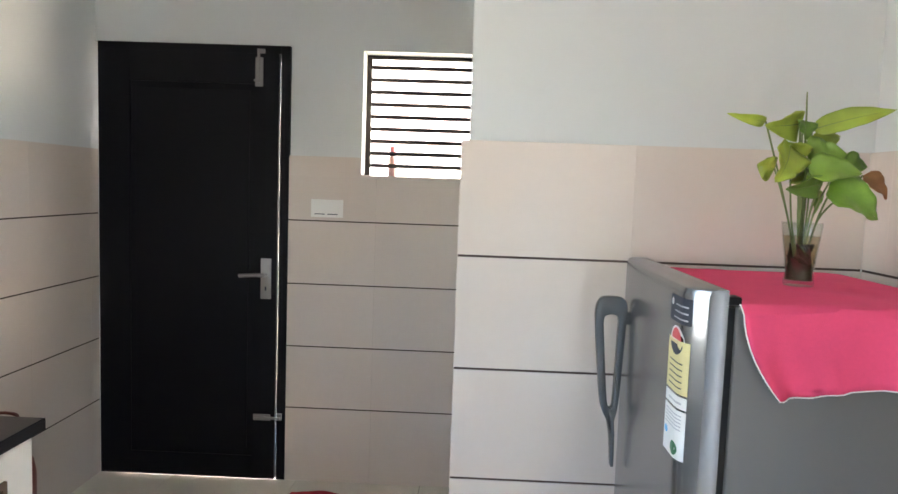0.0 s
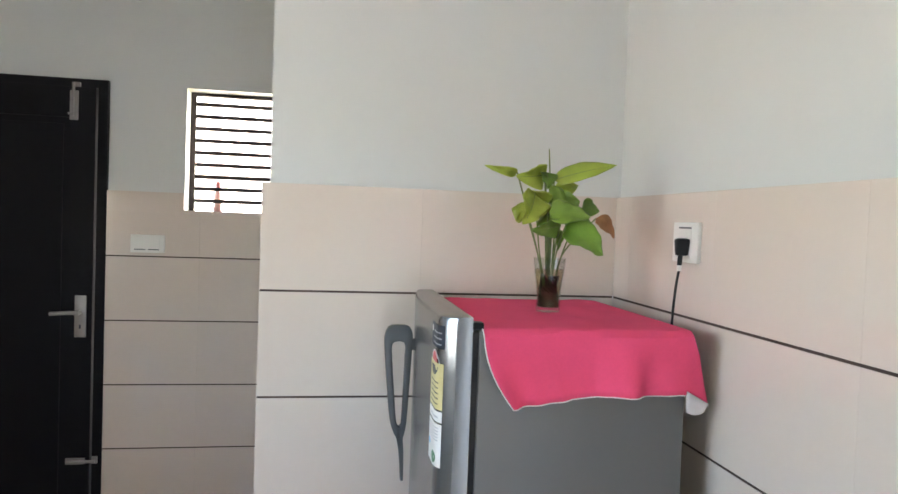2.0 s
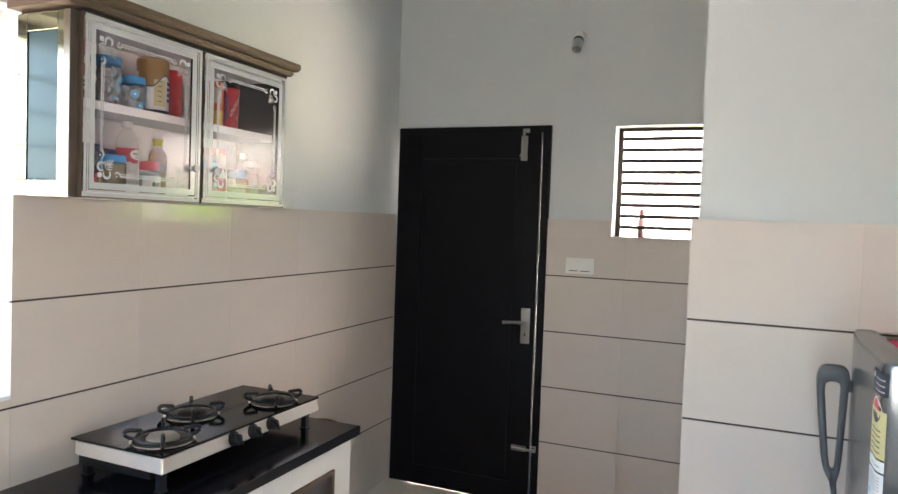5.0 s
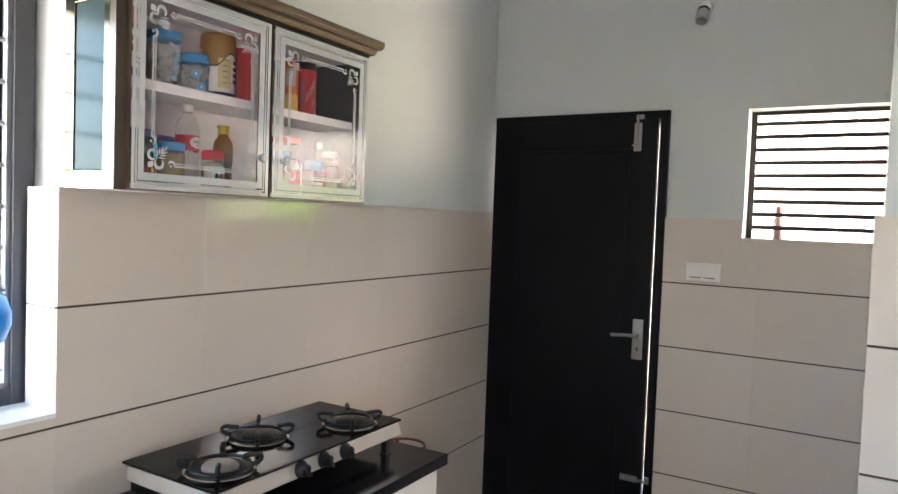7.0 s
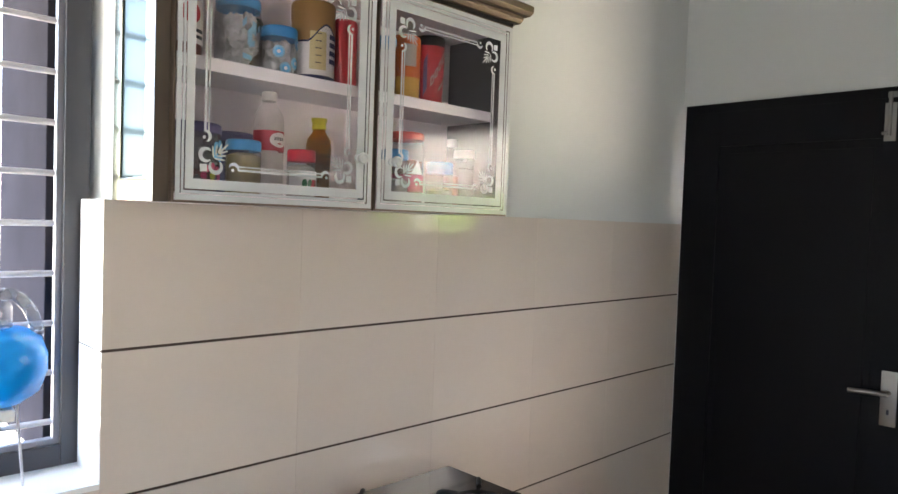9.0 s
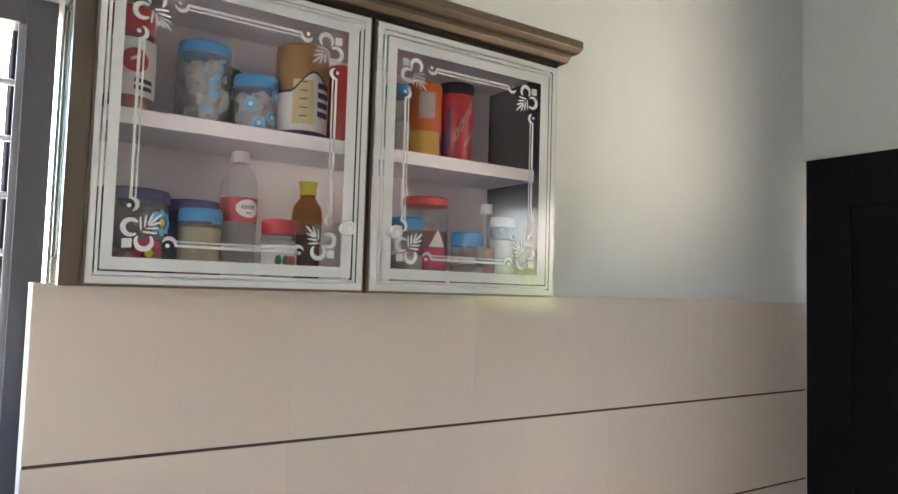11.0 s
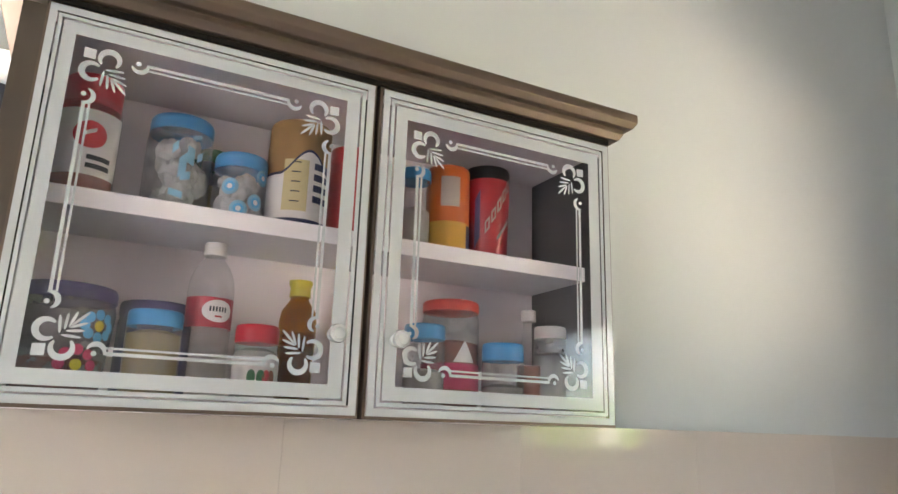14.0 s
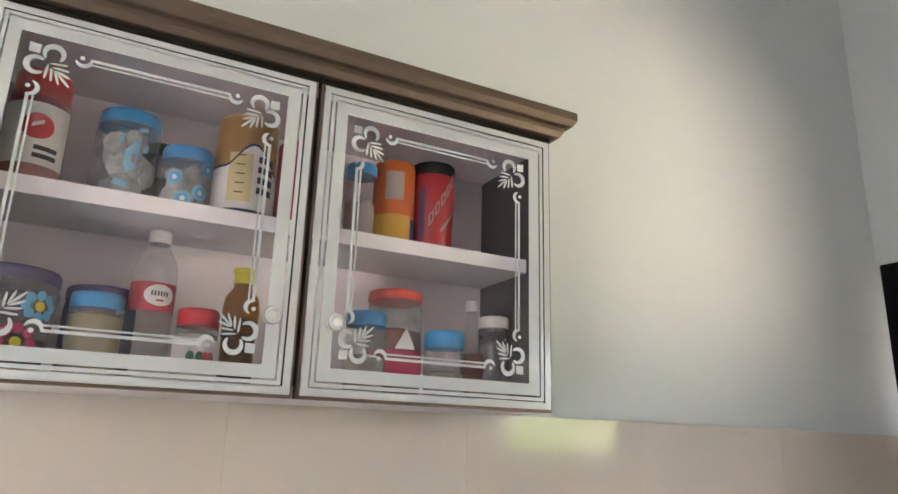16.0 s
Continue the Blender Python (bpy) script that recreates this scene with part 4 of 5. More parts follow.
jar("spice_jar", "small jar of olive spice with blue lid", "jar", -1.545, 1.267, LOW, 0.036, 0.115, LID_BLUE, JAR_PLASTIC, SPICE, 0.85, lid_h=0.022)
LABEL_RED = material("dull_red_label", (0.42, 0.04, 0.06), 0.45, vary=0.08, scale=30)
b = empty("water_bottle", "empty clear plastic bottle with white cap and red label", "bottle", "bottles in the wall cabinet")
bx, by = -1.57, 1.338
bm = bmesh.new()
lathe(bm, [(0, 0), (0.029, 0), (0.032, 0.006), (0.032, 0.02), (0.0308, 0.025), (0.032, 0.03), (0.032, 0.045), (0.0308, 0.05), (0.032, 0.055), (0.032, 0.07), (0.0308, 0.075), (0.032, 0.08), (0.0325, 0.15), (0.0322, 0.163), (0.029, 0.178), (0.0215, 0.193), (0.0145, 0.202), (0.0125, 0.206), (0.0125, 0.218)], (bx, by, LOW), 28)
part("body", bm, PET, b, "", True)
bm = bmesh.new()
lathe(bm, [(0, 0.207), (0.0165, 0.207), (0.0165, 0.224), (0.0145, 0.227), (0, 0.227)], (bx, by, LOW), 24)
part("cap", bm, WHITE_PLASTIC, b, "white screw cap", True)
part("label", arc_patch(bx, by, 0.0326, -110, 110, LOW + 0.1, LOW + 0.143, n=20), LABEL_RED, b)
part("label_oval", oval_patch(bx, by, 0.0331, 14, LOW + 0.1235, 0.046, 0.032), PAPER, b)
for k in range(6):
    part("text_bar", arc_patch(bx, by, 0.0335, -8 + 7.6 * k, -3.5 + 7.6 * k, LOW + 0.1225, LOW + 0.1295), INK, b)
part("text_bar", arc_patch(bx, by, 0.0335, 6, 24, LOW + 0.1145, LOW + 0.117), RED, b)
j = jar("pickle_jar", "small jar with red lid and leafy label", "jar", -1.545, 1.405, LOW, 0.031, 0.108, LID_RED, JAR_PLASTIC, GREY_FILL, 0.8, lid_h=0.026)
part("label", arc_patch(-1.545, 1.405, 0.0335, -80, 80, LOW + 0.01, LOW + 0.062), PAPER, j)
for a, mm in ((-18, LID_GREEN), (4, LID_GREEN), (18, LID_RED), (32, BROWN_FILL)):
    part("print", oval_patch(-1.545, 1.405, 0.034, a, LOW + 0.034, 0.012, 0.02), mm, j)
b = empty("honey_bottle", "amber bottle with bright yellow cap", "bottle", "bottles in the wall cabinet")
bx, by = -1.58, 1.472
bm = bmesh.new()
lathe(bm, [(0, 0), (0.024, 0), (0.027, 0.006), (0.026, 0.06), (0.028, 0.09), (0.029, 0.122), (0.0265, 0.14), (0.0175, 0.153), (0.0145, 0.158), (0.0145, 0.168)], (bx, by, LOW), 24)
for k in range(3):
    lathe(bm, [(0.0265, 0.076 + 0.012 * k), (0.029, 0.079 + 0.012 * k), (0.0265, 0.082 + 0.012 * k)], (bx, by, LOW), 24)
part("body", bm, AMBER, b, "", True)
bm = bmesh.new()
lathe(bm, [(0, 0.002), (0.0235, 0.003), (0.0255, 0.008), (0.0245, 0.06), (0.026, 0.085), (0, 0.086)], (bx, by, LOW), 24)
part("honey", bm, HONEY, b, "dark honey", True)
bm = bmesh.new()
lathe(bm, [(0, 0.163), (0.0165, 0.163), (0.0155, 0.176), (0.0185, 0.184), (0.018, 0.188), (0, 0.188)], (bx, by, LOW), 24)
part("cap", bm, LID_YELLOW, b, "yellow flip cap", True)
jar("storage_jar", "clear jar with blue lid beside a coral-lidded jar", "jar", -1.55, 1.675, LOW, 0.034, 0.135, LID_BLUE, JAR_PLASTIC, GREY_FILL, 0.5, lid_h=0.024)
j = jar("storage_jar", "clear jar with coral lid and pink label", "jar", -1.60, 1.748, LOW, 0.05, 0.187, LID_CORAL, JAR_PLASTIC, BROWN_FILL, 0.66, lid_h=0.019)
part("label", arc_patch(-1.60, 1.748, 0.0506, -105, 100, LOW + 0.035, LOW + 0.078), PINK_PRINT, j)
part("label_peak", curved_patch(-1.60, 1.748, 0.0509, -20, 24, lambda a: LOW + 0.08, lambda a: LOW + 0.081 + 0.036 * max(0.0, 1 - abs(a - 2) / 22)), PAPER, j)
jar("storage_jar", "short clear jar with blue lid", "jar", -1.545, 1.822, LOW, 0.036, 0.115, LID_BLUE, JAR_PLASTIC, GREY_FILL, 0.45, lid_h=0.03)
b = empty("sauce_bottle", "slim clear sauce bottle with white cap and red rest", "bottle", "bottles in the wall cabinet")
bx, by = -1.58, 1.898
bm = bmesh.new()
lathe(bm, [(0, 0), (0.02, 0), (0.022, 0.005), (0.022, 0.095), (0.02, 0.11), (0.011, 0.135), (0.01, 0.16), (0.01, 0.17)], (bx, by, LOW), 24)
part("body", bm, PET, b, "", True)
bm = bmesh.new()
lathe(bm, [(0, 0.003), (0.0205, 0.005), (0.0205, 0.085), (0, 0.087)], (bx, by, LOW), 20)
part("sauce", bm, BROWN_FILL, b, "", True)
bm = bmesh.new()
lathe(bm, [(0, 0.165), (0.0135, 0.165), (0.0135, 0.185), (0, 0.187)], (bx, by, LOW), 20)
part("cap", bm, WHITE_PLASTIC, b, "white cap", True)
jar("powder_bottle", "grey-beige bottle with white cap", "bottle", -1.575, 1.942, LOW, 0.0295, 0.158, WHITE_PLASTIC, SMOKE, GREY_FILL, 0.75, lid_h=0.022)

# ---- fridge, cloth and plant ----
fridge = empty("refrigerator", "silver-grey single-door refrigerator with a long grey handle", "refrigerator")
FX0, FX1, FY0, FY1, FT = 0.562, 1.02, 1.318, 1.895, 1.248
part("body", boxes((FX0, FX1, FY0, FY1, 0.05, FT), bevel=0.006), FRIDGE_SIDE, fridge, "plain dark grey side panels", True)
part("gasket", boxes((0.548, FX0, FY0 + 0.008, FY1 - 0.008, 0.07, FT - 0.004)), BLACK_PLASTIC, fridge)
for x in (0.62, 0.96):
    for y in (FY0 + 0.05, FY1 - 0.05):
        bm = bmesh.new()
        lathe(bm, [(0, 0), (0.02, 0), (0.02, 0.01), (0.012, 0.052), (0, 0.052)], (x, y, 0), 16)
        part("foot", bm, BLACK_PLASTIC, fridge, smooth=True)


def door_x(y):
    """How far out the fridge door's bowed front stands at y."""
    x = 0.482 + 0.018 * max(0.0, (y - 1.65) / 0.245) ** 2
    if y < 1.37:
        x += 0.034 * ((1.37 - y) / 0.052) ** 2.2
    return x


def fridge_door():
    bm = bmesh.new()
    n, zs = 44, (0.075, 0.08, 0.3, 0.6, 0.9, 1.15, 1.262, 1.272, 1.275)
    ys = [FY0 + (FY1 - FY0) * (k / n) ** 1.5 for k in range(n + 1)]
    rows = []
    for i, z in enumerate(zs):
        inset = (0.006, 0, 0, 0, 0, 0, 0, 0.004, 0.012)[i]
        ring = [bm.verts.new((0.5475, FY1 - 0.0005, z))]
        ring += [bm.verts.new((door_x(y) + inset, y, z)) for y in reversed(ys)]
        ring.append(bm.verts.new((0.5475, FY0, z)))
        rows.append(ring)
    for a, b in zip(rows, rows[1:]):
        for k in range(len(a) - 1):
            bm.faces.new((a[k], a[k + 1], b[k + 1], b[k]))
        bm.faces.new((a[-1], a[0], b[0], b[-1]))
    bm.faces.new(rows[0])
    bm.faces.new(rows[-1])
    return part("door", bm, FRIDGE_DOOR, fridge, "bowed silver door", True)


fd = fridge_door()
part("hinge_cover", boxes((0.535, 0.572, FY0 + 0.004, FY0 + 0.035, FT + 0.0005, FT + 0.016), bevel=0.004), BLACK_PLASTIC, fridge, "black hinge cover", True)


def handle():
    """A pierced teardrop loop that stands off the door and runs out in a thin tail."""
    yc, w = 1.795, 0.012
    outer = curve([(0.462, 0, 0.925), (0.446, 0, 0.965), (0.436, 0, 1.05), (0.428, 0, 1.14), (0.427, 0, 1.18), (0.437, 0, 1.203), (0.46, 0, 1.207), (0.483, 0, 1.203), (0.492, 0, 1.18), (0.4905, 0, 1.14), (0.487, 0, 1.05), (0.483, 0, 0.965), (0.476, 0, 0.925)], 4)
    inner = curve([(0.466, 0, 0.955), (0.459, 0, 0.972), (0.4515, 0, 1.05), (0.445, 0, 1.13), (0.444, 0, 1.15), (0.447, 0, 1.163), (0.46, 0, 1.167), (0.472, 0, 1.163), (0.4755, 0, 1.15), (0.475, 0, 1.13), (0.4735, 0, 1.05), (0.4715, 0, 0.972), (0.469, 0, 0.955)], 4)
    outer, inner = ([Vector((0.408 + (p.x - 0.427) * 1.16, 0, 1.188 + (p.z - 1.207) * 1.093)) for p in line] for line in (outer, inner))
    bm = bmesh.new()
    ring = [[bm.verts.new((p.x, yc + s, p.z)) for p in line] for line in (outer, inner) for s in (-w, w)]
    of, ob_, inf, inb = ring
    n = len(outer)
    for k in range(n):
        j = (k + 1) % n
        bm.faces.new((of[k], of[j], inf[j], inf[k]))
        bm.faces.new((ob_[j], ob_[k], inb[k], inb[j]))
        bm.faces.new((of[j], of[k], ob_[k], ob_[j]))
        bm.faces.new((inf[k], inf[j], inb[j], inb[k]))
    tail = [((0.462, 0.925), (0.476, 0.925)), ((0.4675, 0.895), (0.4785, 0.895)), ((0.471, 0.86), (0.4795, 0.86)), ((0.4735, 0.82), (0.480, 0.82))]
    tail = [[(0.408 + (p[0] - 0.427) * 1.16, 1.188 + (p[1] - 1.207) * 1.093) for p in pair] for pair in tail]
    rows = [[bm.verts.new((a[0], yc - w, a[1])), bm.verts.new((b[0], yc - w, b[1])), bm.verts.new((b[0], yc + w, b[1])), bm.verts.new((a[0], yc + w, a[1]))] for a, b in tail]
    for a, b in zip(rows, rows[1:]):
        for k in range(4):
            bm.faces.new((a[k], a[(k + 1) % 4], b[(k + 1) % 4], b[k]))
    bm.faces.new(rows[-1])
    bmesh.ops.remove_doubles(bm, verts=bm.verts, dist=1e-5)
    sharp = [e for e in bm.edges if len(e.link_faces) == 2 and e.calc_face_angle(0) > 0.9]
    bmesh.ops.bevel(bm, geom=sharp, offset=0.003, segments=2, affect="EDGES", profile=0.5)
    part("handle", bm, FRIDGE_TRIM, fd, "long grey loop handle", True)
    part("handle_mount", boxes((0.472, door_x(yc) + 0.002, yc - 0.007, yc + 0.007, 1.12, 1.15), bevel=0.002), FRIDGE_TRIM, fd, smooth=True)


handle()


def sticker(name, ya, yb, za, zb, mat, lift=0.0008, label=""):
    bm = bmesh.new()
    n = 8
    cols = [(bm.verts.new((door_x(ya + (yb - ya) * k / n) - lift, ya + (yb - ya) * k / n, za)), bm.verts.new((door_x(ya + (yb - ya) * k / n) - lift, ya + (yb - ya) * k / n, zb))) for k in range(n + 1)]
    for p, q in zip(cols, cols[1:]):
        bm.faces.new((p[0], q[0], q[1], p[1]))
    return part(name, bm, mat, fd, label)


def sticker_disc(name, y, z, ry, rz, mat, lift, a0=0, a1=360):
    bm = bmesh.new()
    c = bm.verts.new((door_x(y) - lift, y, z))
    pts = [(y + ry * math.cos(radians(a0 + (a1 - a0) * k / 16)), z + rz * math.sin(radians(a0 + (a1 - a0) * k / 16))) for k in range(17)]
    vs = [bm.verts.new((door_x(p[0]) - lift, *p)) for p in pts]
    for p, q in zip(vs, vs[1:]):
        bm.faces.new((c, p, q))
    part(name, bm, mat, fd)


SA, SB = 1.338, 1.426
sticker("badge", SA, SB, 1.205, 1.253, INK, label="black badge sticker")
for k in range(3):
    sticker("badge_line", SA + 0.006, SB - 0.024 - 0.004 * k, 1.212 + 0.012 * k, 1.215 + 0.012 * k, BAR_GREY, 0.0014)
sticker_disc("badge_ring", SB - 0.012, 1.24, 0.007, 0.007, PAPER, 0.0014)
sticker("energy_label", SA, SB, 1.078, 1.174, CREAM, label="yellow energy rating label with red top")
sticker_disc("label_top", (SA + SB) / 2, 1.172, 0.034, 0.027, PAPER, 0.0011, 0, 180)
sticker_disc("red_dial", (SA + SB) / 2, 1.174, 0.025, 0.021, LID_RED, 0.0015, 0, 180)
sticker_disc("black_dial", (SA + SB) / 2, 1.166, 0.03, 0.02, INK, 0.0015, 180, 360)
for k in range(5):
    sticker("label_line", SA + 0.012, SB - 0.014, 1.088 + 0.011 * k, 1.0905 + 0.011 * k, INK, 0.0013)
sticker("white_label", SA, SB, 1.052, 1.074, PAPER, label="white information sticker")
sticker("white_label", SA, SB, 0.958, 1.048, PAPER, label="white sticker with a green leaf mark")
for k in range(5):
    sticker("label_line", SA + 0.008, SB - 0.01, 1.012 + 0.0065 * k, 1.0145 + 0.0065 * k, BAR_GREY, 0.0013)
sticker("label_line", SA + 0.01, SB - 0.02, 1.06, 1.064, BAR_GREY, 0.0013)
sticker_disc("leaf_mark", SA + 0.028, 0.976, 0.015, 0.013, LID_GREEN, 0.0013)
sticker_disc("drop_mark", SB - 0.016, 0.998, 0.01, 0.007, BLUE_PRINT, 0.0013)


def cloth():
    """A square cloth over the fridge top that hangs down the near side, with one corner turned out."""
    bm = bmesh.new()
    nu, nv = 44, 46
    grid = []
    for i in range(nu + 1):
        u = i / nu
        row = []
        for k in range(nv + 1):
            v = k / nv
            x = 0.568 + 0.462 * u
            back, front, drop = 1.885, FY0 - 0.006, 0.15 - 0.026 * u + 0.004 * math.sin(8 * u + 0.6)
            flat_len = back - front
            s = v * (flat_len + drop)
            wave = 0.0022 * math.sin(9 * u + 5 * v) + 0.0015 * math.sin(23 * u - 8 * v)
            if s < flat_len:
                y, z = back - s, FT + 0.0045 + max(0.0, wave) * 0.8
                edge = max(0.0, 1 - (flat_len - s) / 0.02)
                z -= 0.004 * edge ** 2
            else:
                d = s - flat_len
                f = d / drop
                fold = 0.011 * math.sin(10 * u + 0.8) + 0.012 * math.sin(19 * u + 2.0) * f + 0.006 * math.sin(37 * u + 1.0) * f * f
                y = front - 0.006 - 0.006 * f - max(-0.004, fold) * (0.35 + 0.65 * f)
                z = FT - 0.001 - d
                x += 0.06 * f * f * (1 - u) ** 3 
                if u > 0.9:
                    y += 0.012 * f * ((u - 0.9) / 0.1) ** 2
                z -= 0.008 * f * max(0.0, (u - 0.88) / 0.12) ** 2
            row.append(bm.verts.new((x, y, z)))
        grid.append(row)
    for i in range(nu):
        for k in range(nv):
            bm.faces.new((grid[i][k], grid[i + 1][k], grid[i + 1][k + 1], grid[i][k + 1]))
    # the strip that hangs off the far side edge beyond the fridge body
    strip = []
    for k in range(nv + 1):
        p = grid[nu][k].co
        f = max(0.0, min(1.0, (FT - p.z) / 0.13))
        line = [grid[nu][k]]
        for q in range(1, 7):
            t = q / 6
            line.append(bm.verts.new((p.x + t * (0.012 + 0.042 * f), p.y + 0.022 * t * f, p.z - t * (0.04 - 0.012 * f))))
        strip.append(line)
    for k in range(nv):
        for q in range(6):
            bm.faces.new((strip[k][q], strip[k + 1][q], strip[k + 1][q + 1], strip[k][q + 1]))
    edge_pts = [tuple(grid[0][k].co) for k in range(nv + 1)] + [tuple(grid[i][nv].co) for i in range(1, nu + 1)] + [tuple(v.co) for v in strip[nv][1:]]
    thing = empty("fridge_cloth", "bright pink cotton cloth with white hem draped over the refrigerator", "cloth")
    top = part("cloth", bm, [PINK, LINING], thing, smooth=True)
    for p in top.data.polygons:
        p.use_smooth = True
    mod = top.modifiers.new("thickness", "SOLIDIFY")
    mod.thickness, mod.offset, mod.material_offset = 0.0022, -1, 1
    bm = bmesh.new()
    rows = []
    for k in range(7):
        t = k / 6
        a = Vector((1.014 + 0.066 * t, FY0 - 0.018 + 0.024 * t, FT - 0.122 - 0.034 * t))
        b = Vector((1.018 + 0.061 * t, FY0 - 0.012 + 0.022 * t, FT - 0.126 - 0.034 * t - 0.043 * (1 - t * t) ** 0.7))
        rows.append([bm.verts.new(a.lerp(b, q / 3) + Vector((0, 0.004 * math.sin(math.pi * q / 3), 0))) for q in range(4)])
    for p, q in zip(rows, rows[1:]):
        for j in range(3):
            bm.faces.new((p[j], p[j + 1], q[j + 1], q[j]))
    turned = part("turned_corner", bm, LINING, thing, "white underside of the turned corner", True)
    mod = turned.modifiers.new("thickness", "SOLIDIFY")
    mod.thickness = 0.002
    bm = bmesh.new()
    tube(bm, edge_pts, 0.0013, 6)
    part("hem", bm, LINING, thing, "thin white hem", True)


cloth()

plant = empty("potted_plant", "green leafy cutting rooted in a tumbler of brown water", "plant")
GX, GY, GZ = 0.797, 1.605, FT + 0.0062
bm = bmesh.new()
lathe(bm, [(0, 0.0), (0.028, 0.0), (0.0305, 0.006), (0.0288, 0.03), (0.031, 0.055), (0.0375, 0.10), (0.0405, 0.134), (0.0385, 0.134), (0.0355, 0.10), (0.029, 0.055), (0.0268, 0.03), (0.028, 0.012), (0, 0.010)], (GX, GY, GZ), 32)
part("tumbler", bm, TUMBLER, plant, "clear waisted glass tumbler", True)
bm = bmesh.new()
lathe(bm, [(0, 0.0115), (0.027, 0.013), (0.026, 0.03), (0.0282, 0.055), (0.0362, 0.106), (0, 0.106)], (GX, GY, GZ), 28)
part("water", bm, WATER, plant, "faintly brown water", True)
rnd = random.Random(5)
bm = bmesh.new()
for k in range(80):
    a, r = rnd.uniform(0, 6.28), 0.0248 * rnd.uniform(0.02, 1.0) ** 0.5
    pts = [(GX + r * math.cos(a + 0.6 * i) * (1 - 0.1 * i), GY + r * math.sin(a + 0.6 * i) * (1 - 0.1 * i), GZ + (0.088 if k % 3 == 0 else 0.062) - (0.018 if k % 3 == 0 else 0.0115) * i) for i in range(5)]
    tube(bm, curve(pts, 3), 0.0023, 5)
lathe(bm, [(0, 0.0125), (0.0262, 0.014), (0.0253, 0.032), (0.025, 0.042), (0.02, 0.052), (0.011, 0.058), (0, 0.06)], (GX, GY, GZ), 16)
part("roots", bm, ROOT, plant, "tangled brown roots", True)


def leaf_mesh(base, tip, wide, side, droop, mat, fold=0.25, shape=0.42):
    """A heart-shaped leaf from its base to its tip; side is the way its width runs."""
    b, t = Vector(base), Vector(tip)
    axis = t - b
    ln = axis.length
    axis.normalize()
    s = Vector(side)
    s = (s - axis * s.dot(axis)).normalized()
    up = axis.cross(s).normalized()
    bm = bmesh.new()
    n, rows = 14, []
    for k in range(n + 1):
        f = k / n
        w = wide / 2 * (math.sin(math.pi * min(1, f ** shape * 1.0)) ** 0.75 if 0 < f < 1 else 0.0)
        c = b + axis * ln * f + up * droop * ln * (4 * f * (1 - f)) - Vector((0, 0, 1)) * abs(droop) * ln * 0.4 * f * f
        row = []
        for j in range(-4, 5):
            q = j / 4
            ripple = 0.06 * wide * math.sin(10 * f + 2.6 * q + 40 * ln) * abs(q) + 0.03 * wide * math.sin(23 * f - 3 * q) * abs(q)
            row.append(bm.verts.new(c + s * w * q + up * (fold * w * abs(q) ** 1.3 + ripple)))
        rows.append(row)
    for p, q in zip(rows, rows[1:]):
        for j in range(8):
            bm.faces.new((p[j], p[j + 1], q[j + 1], q[j]))
    bmesh.ops.remove_doubles(bm, verts=bm.verts, dist=1e-5)
    bmesh.ops.dissolve_degenerate(bm, dist=1e-6, edges=bm.edges)
    ob = part("leaf", bm, mat, plant, smooth=True)
    mod = ob.modifiers.new("thickness", "SOLIDIFY")
    mod.thickness = 0.0006
    bm = bmesh.new()
    tube(bm, [b + axis * ln * k / 8 + up * (droop * ln * (4 * k / 8 * (1 - k / 8)) - 0.0004) - Vector((0, 0, 1)) * abs(droop) * ln * 0.4 * (k / 8) ** 2 for k in range(8)], 0.0012, 5, False, [0.0014 - 0.00012 * k for k in range(8)])
    part("midrib", bm, STEM, ob, smooth=True)


LEAF_MID = material("mid_green_leaf", (0.175, 0.28, 0.032), 0.38, vary=0.25, scale=14, per_object=0.15)


def leaf(base, tip, wide, d0, d1, droop, mat, shape):
    """A leaf with its stem, from base to tip as (x, z); d0 and d1 set them nearer or further than the glass."""
    ax, az = tip[0] - base[0], tip[1] - base[1]
    ln = math.hypot(ax, az)
    leaf_mesh((base[0], GY + d0, base[1]), (tip[0], GY + d1, tip[1]), wide, (-az / ln, 0.4, ax / ln), droop, mat, 0.3, shape)
    rim = (GX + 0.031 * max(-1, min(1, (base[0] - GX) / 0.06)), GY + 0.3 * d0, GZ + 0.14)
    foot = (GX + 0.012 * max(-1, min(1, (base[0] - GX) / 0.08)), GY + 0.1 * d0, GZ + 0.06)
    bm = bmesh.new()
    tube(bm, curve([foot, rim, ((rim[0] + base[0]) / 2, GY + 0.6 * d0, (rim[2] + base[1]) / 2 + 0.004), (base[0], GY + d0, base[1])], 5), 0.002, 6)
    part("stem", bm, STEM, plant, smooth=True)


leaf((0.705, 1.596), (0.617, 1.612), 0.025, 0.0, -0.02, 0.1, LEAF_PALE, 0.5)
leaf((0.776, 1.594), (0.696, 1.589), 0.065, 0.0, -0.02, 0.12, LEAF_PALE, 0.45)
leaf((0.772, 1.599), (0.775, 1.559), 0.052, -0.02, -0.03, 0.1, LEAF, 0.45)
leaf((0.797, 1.581), (0.942, 1.625), 0.047, -0.01, -0.05, 0.05, LEAF_PALE, 0.62)
leaf((0.813, 1.549), (0.87, 1.574), 0.046, 0.01, 0.02, 0.12, LEAF_PALE, 0.45)
leaf((0.737, 1.544), (0.706, 1.472), 0.086, -0.05, -0.07, 0.1, LEAF_PALE, 0.5)
